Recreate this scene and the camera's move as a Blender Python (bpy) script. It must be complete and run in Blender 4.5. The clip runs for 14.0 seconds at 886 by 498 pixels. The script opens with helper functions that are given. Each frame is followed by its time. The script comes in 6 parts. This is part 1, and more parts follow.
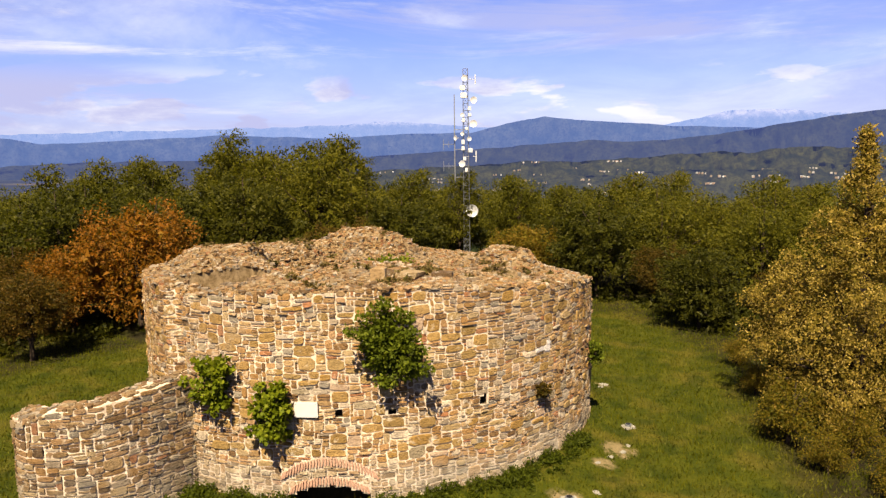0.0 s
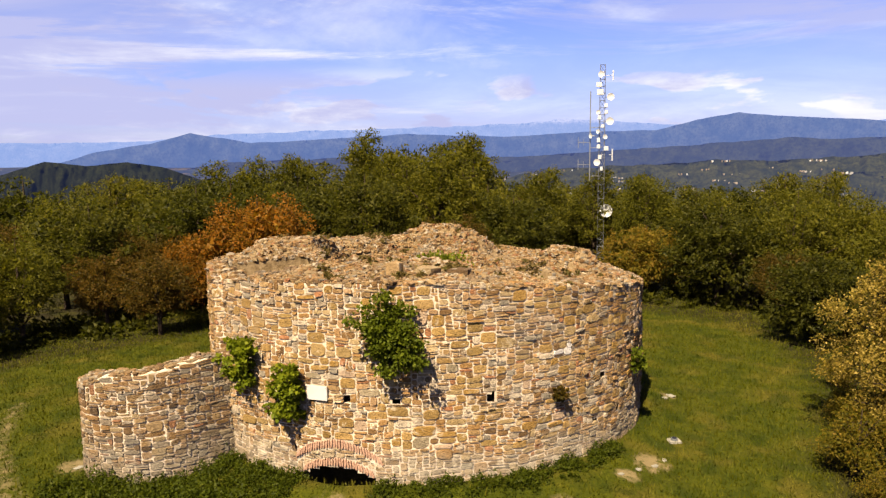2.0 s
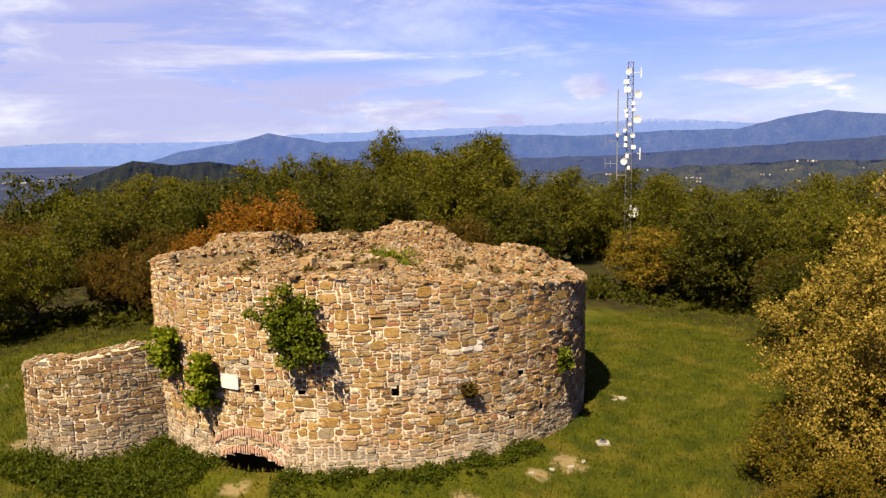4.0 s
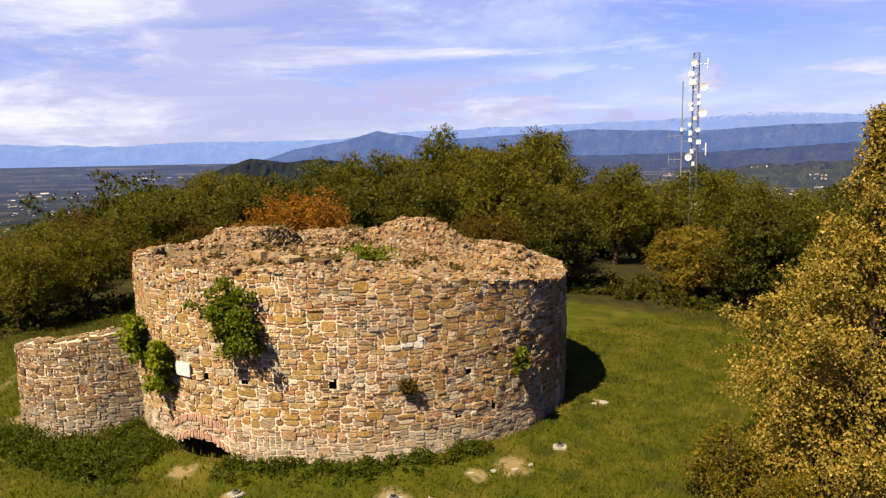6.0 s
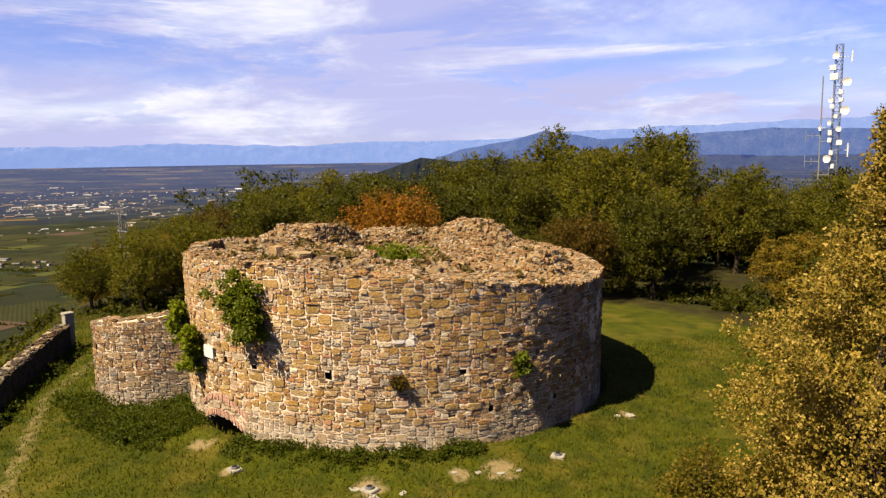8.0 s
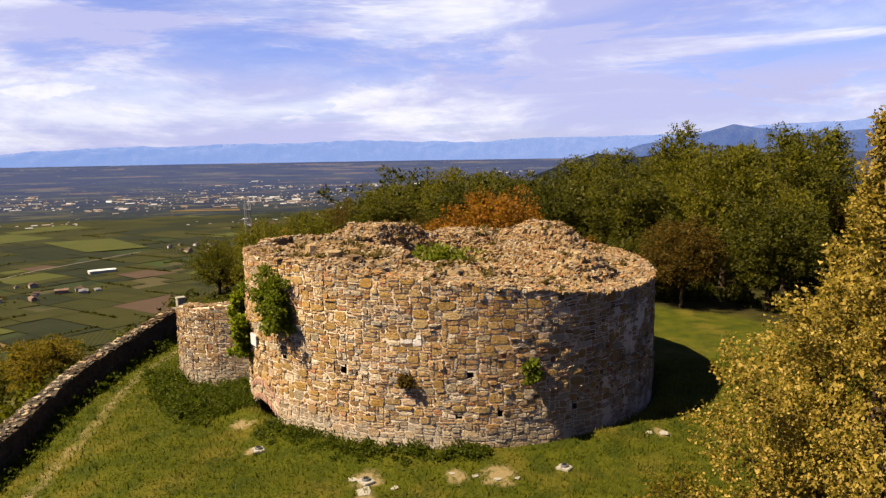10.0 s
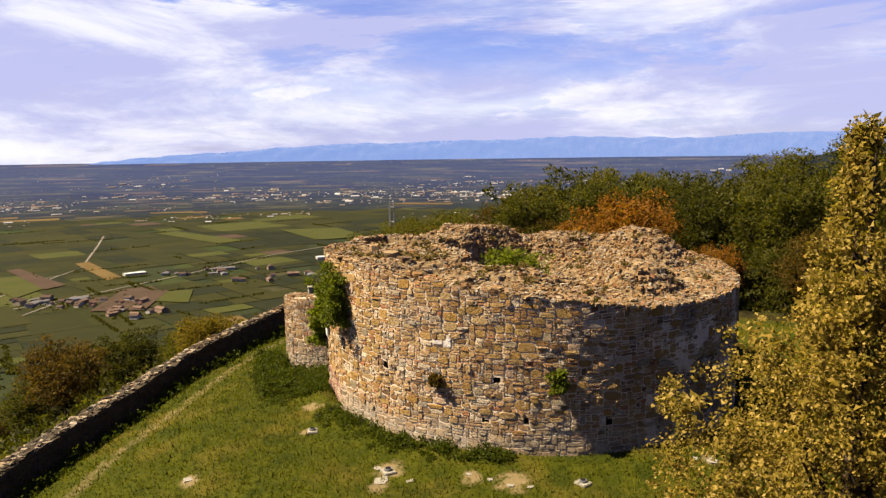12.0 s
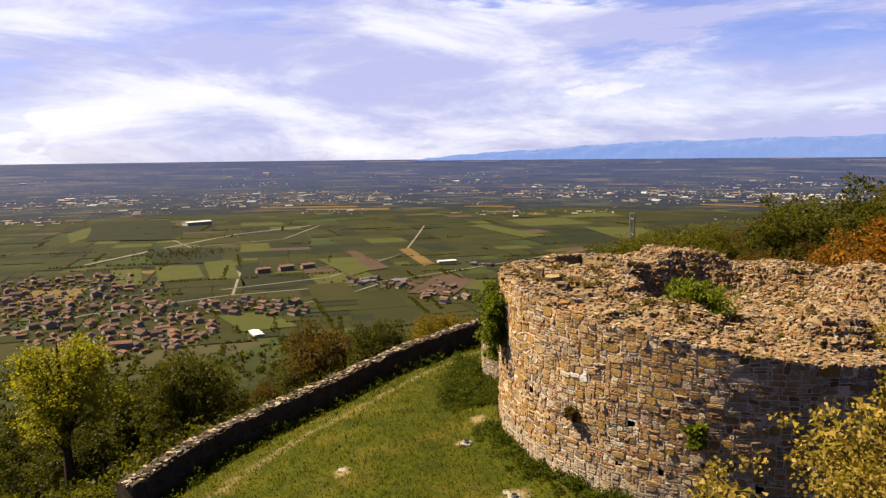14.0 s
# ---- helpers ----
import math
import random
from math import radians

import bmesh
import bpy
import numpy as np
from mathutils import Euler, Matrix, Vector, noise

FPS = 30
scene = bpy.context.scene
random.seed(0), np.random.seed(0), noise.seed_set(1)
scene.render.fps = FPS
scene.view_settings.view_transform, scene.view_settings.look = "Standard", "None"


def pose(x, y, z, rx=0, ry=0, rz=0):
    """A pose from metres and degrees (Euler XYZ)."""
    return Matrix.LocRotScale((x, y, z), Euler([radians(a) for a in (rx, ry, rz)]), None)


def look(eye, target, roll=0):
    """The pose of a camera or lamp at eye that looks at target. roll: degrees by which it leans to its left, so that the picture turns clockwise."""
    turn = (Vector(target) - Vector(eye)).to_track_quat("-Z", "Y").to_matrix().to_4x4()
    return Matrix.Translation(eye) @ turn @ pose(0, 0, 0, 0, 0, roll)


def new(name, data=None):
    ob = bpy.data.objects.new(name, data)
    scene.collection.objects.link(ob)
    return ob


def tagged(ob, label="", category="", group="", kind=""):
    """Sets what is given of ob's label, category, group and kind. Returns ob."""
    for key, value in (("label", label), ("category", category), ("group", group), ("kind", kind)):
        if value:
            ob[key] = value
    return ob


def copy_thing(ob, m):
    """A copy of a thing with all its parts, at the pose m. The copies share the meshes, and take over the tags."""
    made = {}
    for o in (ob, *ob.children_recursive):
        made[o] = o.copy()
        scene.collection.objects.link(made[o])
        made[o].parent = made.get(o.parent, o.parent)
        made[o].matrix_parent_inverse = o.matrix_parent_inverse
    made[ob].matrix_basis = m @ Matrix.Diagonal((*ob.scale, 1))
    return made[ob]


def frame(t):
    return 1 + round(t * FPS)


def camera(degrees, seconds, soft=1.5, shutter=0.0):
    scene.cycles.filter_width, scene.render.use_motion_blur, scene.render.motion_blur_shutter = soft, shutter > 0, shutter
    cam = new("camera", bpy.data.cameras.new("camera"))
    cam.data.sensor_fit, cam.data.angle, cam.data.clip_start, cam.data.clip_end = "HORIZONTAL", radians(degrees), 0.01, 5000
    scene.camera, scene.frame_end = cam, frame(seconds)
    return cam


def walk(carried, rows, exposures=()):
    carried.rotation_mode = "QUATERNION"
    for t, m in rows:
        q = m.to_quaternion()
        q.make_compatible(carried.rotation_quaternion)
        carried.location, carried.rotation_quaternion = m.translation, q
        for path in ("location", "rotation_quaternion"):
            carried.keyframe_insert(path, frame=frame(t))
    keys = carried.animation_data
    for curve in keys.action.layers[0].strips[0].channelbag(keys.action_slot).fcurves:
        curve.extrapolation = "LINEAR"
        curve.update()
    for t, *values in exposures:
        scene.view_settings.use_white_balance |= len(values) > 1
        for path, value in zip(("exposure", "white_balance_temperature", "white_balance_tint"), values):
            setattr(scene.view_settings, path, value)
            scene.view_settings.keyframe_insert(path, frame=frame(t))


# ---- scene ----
cam = camera(62.8, 14.0, soft=1.35)
PATH = [
    (0, (3.305, -27.423, 9.491), (3.326, -25.44, 9.231), -0.8),
    (0.5, (4.431, -27.5, 9.493), (4.339, -25.519, 9.234), -0.8),
    (1, (5.532, -27.529, 9.486), (5.308, -25.559, 9.227), -0.7),
    (1.5, (6.67, -27.469, 9.465), (6.302, -25.52, 9.207), -0.8),
    (2, (7.808, -27.272, 9.445), (7.348, -25.342, 9.186), -0.7),
    (2.5, (8.957, -27.049, 9.432), (8.454, -25.131, 9.173), -0.7),
    (3, (10.056, -26.809, 9.4), (9.507, -24.903, 9.141), -0.6),
    (3.5, (11.207, -26.575, 9.354), (10.607, -24.685, 9.097), -0.7),
    (4, (12.301, -26.278, 9.338), (11.652, -24.404, 9.08), -0.7),
    (4.2, (12.745, -26.133, 9.317), (12.076, -24.265, 9.06), -0.6),
    (6.3, (17.253, -24.055, 9.239), (16.286, -22.324, 8.977), -0.9),
    (6.5, (17.715, -23.857, 9.238), (16.711, -22.147, 8.977), -0.8),
    (7, (18.753, -23.267, 9.238), (17.654, -21.617, 8.979), -0.8),
    (7.5, (19.837, -22.599, 9.252), (18.64, -21.017, 8.993), -0.8),
    (8, (20.866, -21.879, 9.254), (19.577, -20.371, 8.997), -0.8),
    (8.2, (21.15, -21.614, 9.232), (19.827, -20.136, 8.975), -0.9),
    (10.5, (25.24, -17.438, 9.525), (23.562, -16.382, 9.262), -0.8),
    (11, (25.998, -16.322, 9.569), (24.257, -15.375, 9.306), -0.8),
    (11.5, (26.715, -15.201, 9.601), (24.911, -14.379, 9.338), -0.8),
    (12, (27.342, -14.035, 9.723), (25.47, -13.381, 9.459), -0.8),
    (12.5, (27.852, -12.86, 9.921), (25.924, -12.396, 9.658), -0.7),
    (13, (28.116, -11.652, 10.106), (26.151, -11.391, 9.844), -0.7),
    (13.5, (28.152, -10.415, 10.302), (26.17, -10.36, 10.039), -0.7),
    (14, (27.96, -9.184, 10.546), (25.983, -9.341, 10.285), -0.6),
]
walk(cam, [(t, look(e, a, r)) for t, e, a, r in PATH], exposures=((0, 2.27, 6900, 12), (14, 2.27, 6900, 12)))

# ---------------------------------------------------------------- light
world = bpy.data.worlds.new("sky")
scene.world = world
world.use_nodes = True
SUN_AZ, SUN_EL = 262.0, 51.0          # degrees: from +x towards +y, and above the horizon


def make_world():
    nt = world.node_tree
    N, L = nt.nodes, nt.links
    bg = N["Background"]
    sky = N.new("ShaderNodeTexSky")
    sky.sky_type, sky.sun_disc = "NISHITA", False
    sky.sun_elevation, sky.sun_rotation = radians(SUN_EL), radians(90 - SUN_AZ)
    sky.altitude, sky.air_density, sky.dust_density, sky.ozone_density = 300, 1.0, 0.6, 3.0
    tc = N.new("ShaderNodeTexCoord")
    sep = N.new("ShaderNodeSeparateXYZ")
    L.new(tc.outputs["Generated"], sep.inputs[0])

    def math_node(op, a, b=None, clamp=False):
        n = N.new("ShaderNodeMath")
        n.operation, n.use_clamp = op, clamp
        for k, v in enumerate((a, b)):
            if v is None:
                continue
            if isinstance(v, (int, float)):
                n.inputs[k].default_value = v
            else:
                L.new(v, n.inputs[k])
        return n.outputs[0]

    # cloud layer: directions laid on a high flat sheet
    zz = math_node("MAXIMUM", math_node("ADD", sep.outputs[2], 0.06), 0.02)
    cx, cy = math_node("DIVIDE", sep.outputs[0], zz), math_node("DIVIDE", sep.outputs[1], zz)
    comb = N.new("ShaderNodeCombineXYZ")
    L.new(cx, comb.inputs[0]), L.new(cy, comb.inputs[1])

    def cloud(scale, loc, rot, sx, detail, rough, lo, hi, dist=0.6, level=0.0):
        mp = N.new("ShaderNodeMapping")
        mp.inputs["Location"].default_value = loc
        mp.inputs["Rotation"].default_value = (0, 0, radians(rot))
        mp.inputs["Scale"].default_value = (1, 1, level) if level else (sx, 1, 1)
        L.new(tc.outputs["Generated"] if level else comb.outputs[0], mp.inputs[0])
        nz = N.new("ShaderNodeTexNoise")
        nz.inputs["Scale"].default_value, nz.inputs["Detail"].default_value = scale, detail
        nz.inputs["Roughness"].default_value, nz.inputs["Distortion"].default_value = rough, dist
        L.new(mp.outputs[0], nz.inputs[0])
        r = N.new("ShaderNodeMapRange")
        r.interpolation_type = "SMOOTHSTEP"
        r.inputs[1].default_value, r.inputs[2].default_value = lo, hi
        L.new(nz.outputs[0], r.inputs[0])
        return r.outputs[0]

    veil = cloud(0.9, (3.1, 1.7, 0.4), 15, 0.45, 8, 0.60, 0.38, 0.62, 0.7, 3.2)
    streak = cloud(1.7, (0.4, 5.2, 0), 8, 0.30, 10, 0.66, 0.47, 0.62, 0.6, 7.0)
    puff = cloud(2.6, (8.3, 2.2, 0.3), 0, 0.8, 9, 0.6, 0.54, 0.66, 0.3, 3.0)
    # more cloud towards the west and south-west, where the sky is whiter
    west = math_node("MULTIPLY", math_node("SUBTRACT", 0.35, sep.outputs[0]), 0.62, True)
    a = math_node("MULTIPLY", veil, math_node("ADD", 0.30, west))
    b = math_node("MULTIPLY", streak, math_node("ADD", 0.45, west))
    c = math_node("MULTIPLY", puff, math_node("MULTIPLY", west, 0.8))
    amount = math_node("ADD", math_node("ADD", a, b), c, True)
    # towards the horizon the air itself is whitish
    low = N.new("ShaderNodeMapRange")
    low.interpolation_type = "SMOOTHSTEP"
    low.inputs[1].default_value, low.inputs[2].default_value = 0.17, -0.01
    low.inputs[3].default_value, low.inputs[4].default_value = 0.0, 0.55
    L.new(sep.outputs[2], low.inputs[0])
    high = N.new("ShaderNodeMapRange")
    high.interpolation_type = "SMOOTHSTEP"
    high.inputs[1].default_value, high.inputs[2].default_value = 0.30, 0.55
    high.inputs[3].default_value, high.inputs[4].default_value = 0.92, 0.10
    L.new(sep.outputs[2], high.inputs[0])
    amount = math_node("MAXIMUM", math_node("MULTIPLY", amount, high.outputs[0]), low.outputs[0])
    heap = cloud(6.0, (4.1, 0.2, 0.1), 0, 0.8, 6, 0.5, 0.53, 0.60, 0.2, 3.4)
    belt = N.new("ShaderNodeMapRange")
    belt.interpolation_type = "SMOOTHSTEP"
    belt.inputs[1].default_value, belt.inputs[2].default_value = 0.13, 0.08
    L.new(sep.outputs[2], belt.inputs[0])
    amount = math_node("MAXIMUM", amount, math_node("MULTIPLY", heap, belt.outputs[0]))
    body = cloud(3.1, (1.3, 7.2, 0.8), 0, 0.8, 9, 0.62, 0.40, 0.64, 0.4, 4.0)
    shade = N.new("ShaderNodeMix")
    shade.data_type = "RGBA"
    shade.inputs[6].default_value, shade.inputs[7].default_value = CLOUD_GREY, CLOUD
    L.new(body, shade.inputs[0])
    tint = N.new("ShaderNodeMix")
    tint.data_type, tint.blend_type = "RGBA", "MULTIPLY"
    tint.inputs[0].default_value = 1.0
    tint.inputs[7].default_value = SKY_TINT
    L.new(sky.outputs[0], tint.inputs[6])
    mix = N.new("ShaderNodeMix")
    mix.data_type = "RGBA"
    L.new(amount, mix.inputs[0]), L.new(tint.outputs[2], mix.inputs[6])
    L.new(shade.outputs[2], mix.inputs[7])
    L.new(mix.outputs[2], bg.inputs[0])
    bg.inputs[1].default_value = 0.050


SKY_TINT = (0.405, 0.412, 0.69, 1)
CLOUD = (4.05, 4.22, 4.75, 1)
CLOUD_GREY = (2.25, 2.42, 3.87, 1)
make_world()
sun = new("sun", bpy.data.lights.new("sun", "SUN"))
sun.data.energy, sun.data.angle, sun.data.color = 5.0, radians(0.5), (1.0, 0.86, 0.62)
sun.matrix_world = look((0, 0, 0), (-math.cos(radians(SUN_AZ)) * math.cos(radians(SUN_EL)), -math.sin(radians(SUN_AZ)) * math.cos(radians(SUN_EL)), -math.sin(radians(SUN_EL))))

# ---------------------------------------------------------------- materials


class Mat:
    """A node material with short ways to add textures."""

    def __init__(self, name, rough=0.9, dull=0.285):
        self.dull = dull
        self.m = bpy.data.materials.new(name)
        self.m.use_nodes = True
        self.nt = self.m.node_tree
        self.N, self.L = self.nt.nodes, self.nt.links
        self.b = self.N["Principled BSDF"]
        self.b.inputs["Roughness"].default_value = rough
        self.b.inputs["Specular IOR Level"].default_value = 0.06
        self.co = self.N.new("ShaderNodeTexCoord").outputs["Object"]
        self.pos = self.N.new("ShaderNodeNewGeometry")

    def put(self, sock, v):
        if isinstance(v, (int, float)):
            sock.default_value = v
        elif isinstance(v, (tuple, list)):
            sock.default_value = (*v, 1) if len(v) == 3 and len(sock.default_value) == 4 else v
        else:
            self.L.new(v, sock)

    def noise(self, scale, detail=4, rough=0.6, dist=0.0, co=None):
        n = self.N.new("ShaderNodeTexNoise")
        for k, v in (("Scale", scale), ("Detail", detail), ("Roughness", rough), ("Distortion", dist)):
            n.inputs[k].default_value = v
        self.L.new(co or self.co, n.inputs[0])
        return n.outputs[0]

    def ramp(self, fac, *stops, kind="LINEAR"):
        n = self.N.new("ShaderNodeValToRGB")
        e = n.color_ramp.elements
        n.color_ramp.interpolation = kind
        while len(e) < len(stops):
            e.new(0.5)
        for q, (p, c) in zip(e, stops):
            q.position = p
            q.color = (c, c, c, 1) if isinstance(c, (int, float)) else (*c, 1)
        self.L.new(fac, n.inputs[0])
        return n.outputs[0]

    def mix(self, fac, a, b, kind="MIX"):
        n = self.N.new("ShaderNodeMix")
        n.data_type, n.blend_type = "RGBA", kind
        for s, v in ((0, fac), (6, a), (7, b)):
            self.put(n.inputs[s], v)
        return n.outputs[2]

    def math(self, op, a, b=0.0, clamp=False):
        n = self.N.new("ShaderNodeMath")
        n.operation, n.use_clamp = op, clamp
        self.put(n.inputs[0], a), self.put(n.inputs[1], b)
        return n.outputs[0]

    def span(self, v, lo, hi, a=0.0, b=1.0):
        n = self.N.new("ShaderNodeMapRange")
        n.interpolation_type = "SMOOTHSTEP"
        self.put(n.inputs[0], v)
        for k, x in enumerate((lo, hi, a, b)):
            n.inputs[k + 1].default_value = x
        return n.outputs[0]

    def value(self, what):
        if what == "object":
            return self.N.new("ShaderNodeObjectInfo").outputs["Random"]
        if what == "island":
            return self.pos.outputs["Random Per Island"]
        n = self.N.new("ShaderNodeAttribute")
        n.attribute_name = what
        return n.outputs["Fac"]

    def bump(self, h, strength=0.4, dist=0.02):
        n = self.N.new("ShaderNodeBump")
        n.inputs["Strength"].default_value, n.inputs["Distance"].default_value = strength, dist
        self.L.new(h, n.inputs["Height"])
        self.L.new(n.outputs[0], self.b.inputs["Normal"])

    def color(self, c):
        self.put(self.b.inputs["Base Color"], self.mix(1.0, c, (self.dull, self.dull, self.dull), "MULTIPLY"))
        return self


def stone_mat(name, source, tone=1.0, grey=0.0, ochre=0.0):
    k = Mat(name, 0.92, 0.395)
    v = k.value(source)
    p = k.pos.outputs["Position"]
    c = k.ramp(v, (0.0, (0.44, 0.25, 0.10)), (0.12, (0.54, 0.36, 0.19)), (0.22, (0.27, 0.155, 0.070)), (0.32, (0.56, 0.41, 0.24)), (0.42, (0.41, 0.26, 0.125)), (0.53, (0.50, 0.295, 0.14)),
               (0.63, (0.44, 0.35, 0.27)), (0.70, (0.185, 0.11, 0.055)), (0.77, (0.54, 0.34, 0.19)), (0.85, (0.36, 0.31, 0.26)), (0.91, (0.70, 0.58, 0.46)), (0.96, (0.44, 0.20, 0.10)), kind="CONSTANT")
    if ochre:
        c = k.mix(ochre, c, k.ramp(v, (0.0, (0.44, 0.27, 0.075)), (0.3, (0.36, 0.23, 0.075)), (0.55, (0.50, 0.33, 0.12)), (0.8, (0.38, 0.30, 0.19)), (0.92, (0.60, 0.50, 0.40)), kind="CONSTANT"))
    c = k.mix(grey, c, (0.32, 0.28, 0.24))
    # grain, dark lichen, pale smears of mortar, and grey weathering low on the wall
    c = k.mix(k.span(k.noise(7.0, 5, 0.65, co=p), 0.3, 0.75, 0.0, 0.55), c, k.mix(1.0, c, (0.58, 0.55, 0.53), "MULTIPLY"))
    c = k.mix(k.span(k.noise(38.0, 3, 0.7, co=p), 0.55, 0.75, 0.0, 0.35), c, (0.62, 0.56, 0.47))
    c = k.mix(k.span(k.noise(15.0, 5, 0.7, co=p), 0.50, 0.66, 0.0, 0.6), c, k.mix(1.0, c, (0.42, 0.38, 0.34), "MULTIPLY"))
    c = k.mix(k.span(k.noise(2.3, 7, 0.72, 0.6, co=p), 0.54, 0.68, 0.0, 0.8), c, (0.88, 0.76, 0.63))
    c = k.mix(k.span(k.noise(0.55, 4, 0.6, co=p), 0.52, 0.70, 0.0, 0.45), c, (0.34, 0.29, 0.24))
    c = k.mix(low_grey(k, p), c, k.mix(k.span(k.noise(3.0, 6, 0.7, co=p), 0.35, 0.65), (0.27, 0.245, 0.21), (0.56, 0.50, 0.43)))
    c = k.mix(1.0, c, (tone, tone * 0.985, tone * 0.90), "MULTIPLY")
    k.color(c)
    k.bump(k.noise(22.0, 6, 0.7, co=p), 1.0, 0.05)
    return k.m


def low_grey(k, p):
    """The foot of the tower keeps patches of old grey plaster."""
    xyz = k.N.new("ShaderNodeSeparateXYZ")
    k.L.new(p, xyz.inputs[0])
    h = k.math("ADD", xyz.outputs[2], k.math("MULTIPLY", k.noise(0.7, 5, 0.65, co=p), -3.0))
    return k.span(h, 0.1, -0.8, 0.0, 0.55)


def mortar_mat(name, pale, dark):
    k = Mat(name, 0.97, 0.40)
    p = k.pos.outputs["Position"]
    n = k.noise(5.0, 6, 0.7, co=p)
    c = k.mix(k.span(n, 0.3, 0.7), pale, dark)
    c = k.mix(k.span(k.noise(19.0, 5, 0.75, co=p), 0.50, 0.68, 0.0, 0.7), c, tuple(x * 0.42 for x in dark))
    c = k.mix(k.span(k.noise(0.5, 4, 0.6, co=p), 0.48, 0.7, 0.0, 0.6), c, tuple(x * 0.62 for x in dark))
    c = k.mix(k.math("MULTIPLY", low_grey(k, p), 0.7), c, tuple(0.3 * sum(dark) * x for x in (0.78, 0.70, 0.60)))
    k.color(c)
    k.bump(k.noise(30.0, 6, 0.75, co=p), 0.8, 0.03)
    return k.m


def leaf_mat(name, stops, bright=0.95, through_light=0.22):
    k = Mat(name, 0.62)
    v = k.math("ADD", k.math("MULTIPLY", k.value("island"), 0.72), k.math("MULTIPLY", k.value("object"), 0.28))
    c = k.ramp(v, *[(p, tuple(x * bright for x in col)) for p, col in stops])
    k.color(c)
    t = k.N.new("ShaderNodeBsdfTranslucent")
    k.L.new(k.mix(1.0, c, (1.25, 1.3, 0.7), "MULTIPLY"), t.inputs[0])
    s = k.N.new("ShaderNodeMixShader")
    s.inputs[0].default_value = through_light
    k.L.new(k.b.outputs[0], s.inputs[1]), k.L.new(t.outputs[0], s.inputs[2])
    k.L.new(s.outputs[0], k.N["Material Output"].inputs[0])
    return k.m


def plain_mat(name, col, rough=0.6, metal=0.0, var=0.15, scale=8.0):
    k = Mat(name, rough)
    k.b.inputs["Metallic"].default_value = metal
    n = k.noise(scale, 4, 0.6)
    k.color(k.mix(k.span(n, 0.3, 0.7), tuple(x * (1 - var) for x in col), tuple(min(1, x * (1 + var)) for x in col)))
    return k.m


def haze_glow_mat(name, near, far, glow, strength, scale=0.004, snow=None):
    """Distance: slopes with the bluish haze of kilometres of lit air painted in as emission."""
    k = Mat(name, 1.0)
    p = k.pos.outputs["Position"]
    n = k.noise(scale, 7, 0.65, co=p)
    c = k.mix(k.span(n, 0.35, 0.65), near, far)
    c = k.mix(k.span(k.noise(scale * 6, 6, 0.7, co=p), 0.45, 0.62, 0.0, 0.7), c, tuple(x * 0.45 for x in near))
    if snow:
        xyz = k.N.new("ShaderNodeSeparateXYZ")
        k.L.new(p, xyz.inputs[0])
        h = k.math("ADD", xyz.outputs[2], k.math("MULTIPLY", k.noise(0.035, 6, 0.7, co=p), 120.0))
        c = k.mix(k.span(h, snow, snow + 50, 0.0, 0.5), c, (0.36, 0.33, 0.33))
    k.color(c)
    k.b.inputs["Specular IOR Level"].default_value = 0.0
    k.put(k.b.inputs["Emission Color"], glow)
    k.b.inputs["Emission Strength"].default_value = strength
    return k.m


STONE_PIECE = stone_mat("rubble stone", "object")
STONE = stone_mat("rubble stone joined", "island")
MORTAR = mortar_mat("lime mortar", (0.95, 0.80, 0.64), (0.70, 0.55, 0.40))
OCHRE_PIECE = stone_mat("large ochre stone", "object", 1.0, 0.0, 0.65)
OCHRE = stone_mat("large ochre stone joined", "island", 1.0, 0.0, 0.65)
PALE = mortar_mat("white limestone", (0.86, 0.80, 0.76), (0.62, 0.55, 0.50))
BRICK = plain_mat("old pink brick", (0.70, 0.42, 0.30), 0.95, 0.0, 0.4, 5.0)
# mortar with shade in its colour, for the boundary wall and the holes
SHADE_MORTAR = mortar_mat("mortar darkened for shade", (0.22, 0.16, 0.10), (0.10, 0.08, 0.05))
RUBBLE = mortar_mat("rubble and earth", (0.40, 0.29, 0.17), (0.18, 0.12, 0.055))
# the same rubble stone, darkened to paint the boundary wall's shaded face
SHADE_STONE = stone_mat("rubble stone darkened for shade", "island", 0.22)
GREY_PIECE = stone_mat("greyer stone", "object", 0.74, 0.12)
GREY_STONE = stone_mat("greyer stone joined", "island", 0.74, 0.12)
GREEN = [(0.0, (0.027, 0.032, 0.003)), (0.4, (0.060, 0.063, 0.004)), (0.75, (0.096, 0.091, 0.006)), (1.0, (0.135, 0.120, 0.010))]
OLIVE = [(0.0, (0.058, 0.062, 0.004)), (0.4, (0.108, 0.106, 0.006)), (0.75, (0.160, 0.145, 0.009)), (1.0, (0.215, 0.175, 0.014))]
YELLOW = [(0.0, (0.08, 0.085, 0.006)), (0.35, (0.15, 0.125, 0.008)), (0.7, (0.24, 0.165, 0.015)), (1.0, (0.28, 0.15, 0.015))]
RUST = [(0.0, (0.12, 0.075, 0.008)), (0.35, (0.26, 0.115, 0.009)), (0.7, (0.40, 0.145, 0.011)), (1.0, (0.28, 0.18, 0.02))]
OAK = [(0.0, (0.105, 0.094, 0.009)), (0.3, (0.19, 0.148, 0.017)), (0.55, (0.315, 0.222, 0.032)), (0.8, (0.45, 0.305, 0.054)), (0.93, (0.64, 0.47, 0.13)), (1.0, (0.36, 0.175, 0.027))]
BROWN = [(0.0, (0.045, 0.040, 0.005)), (0.4, (0.090, 0.064, 0.007)), (0.75, (0.140, 0.080, 0.009)), (1.0, (0.19, 0.10, 0.013))]
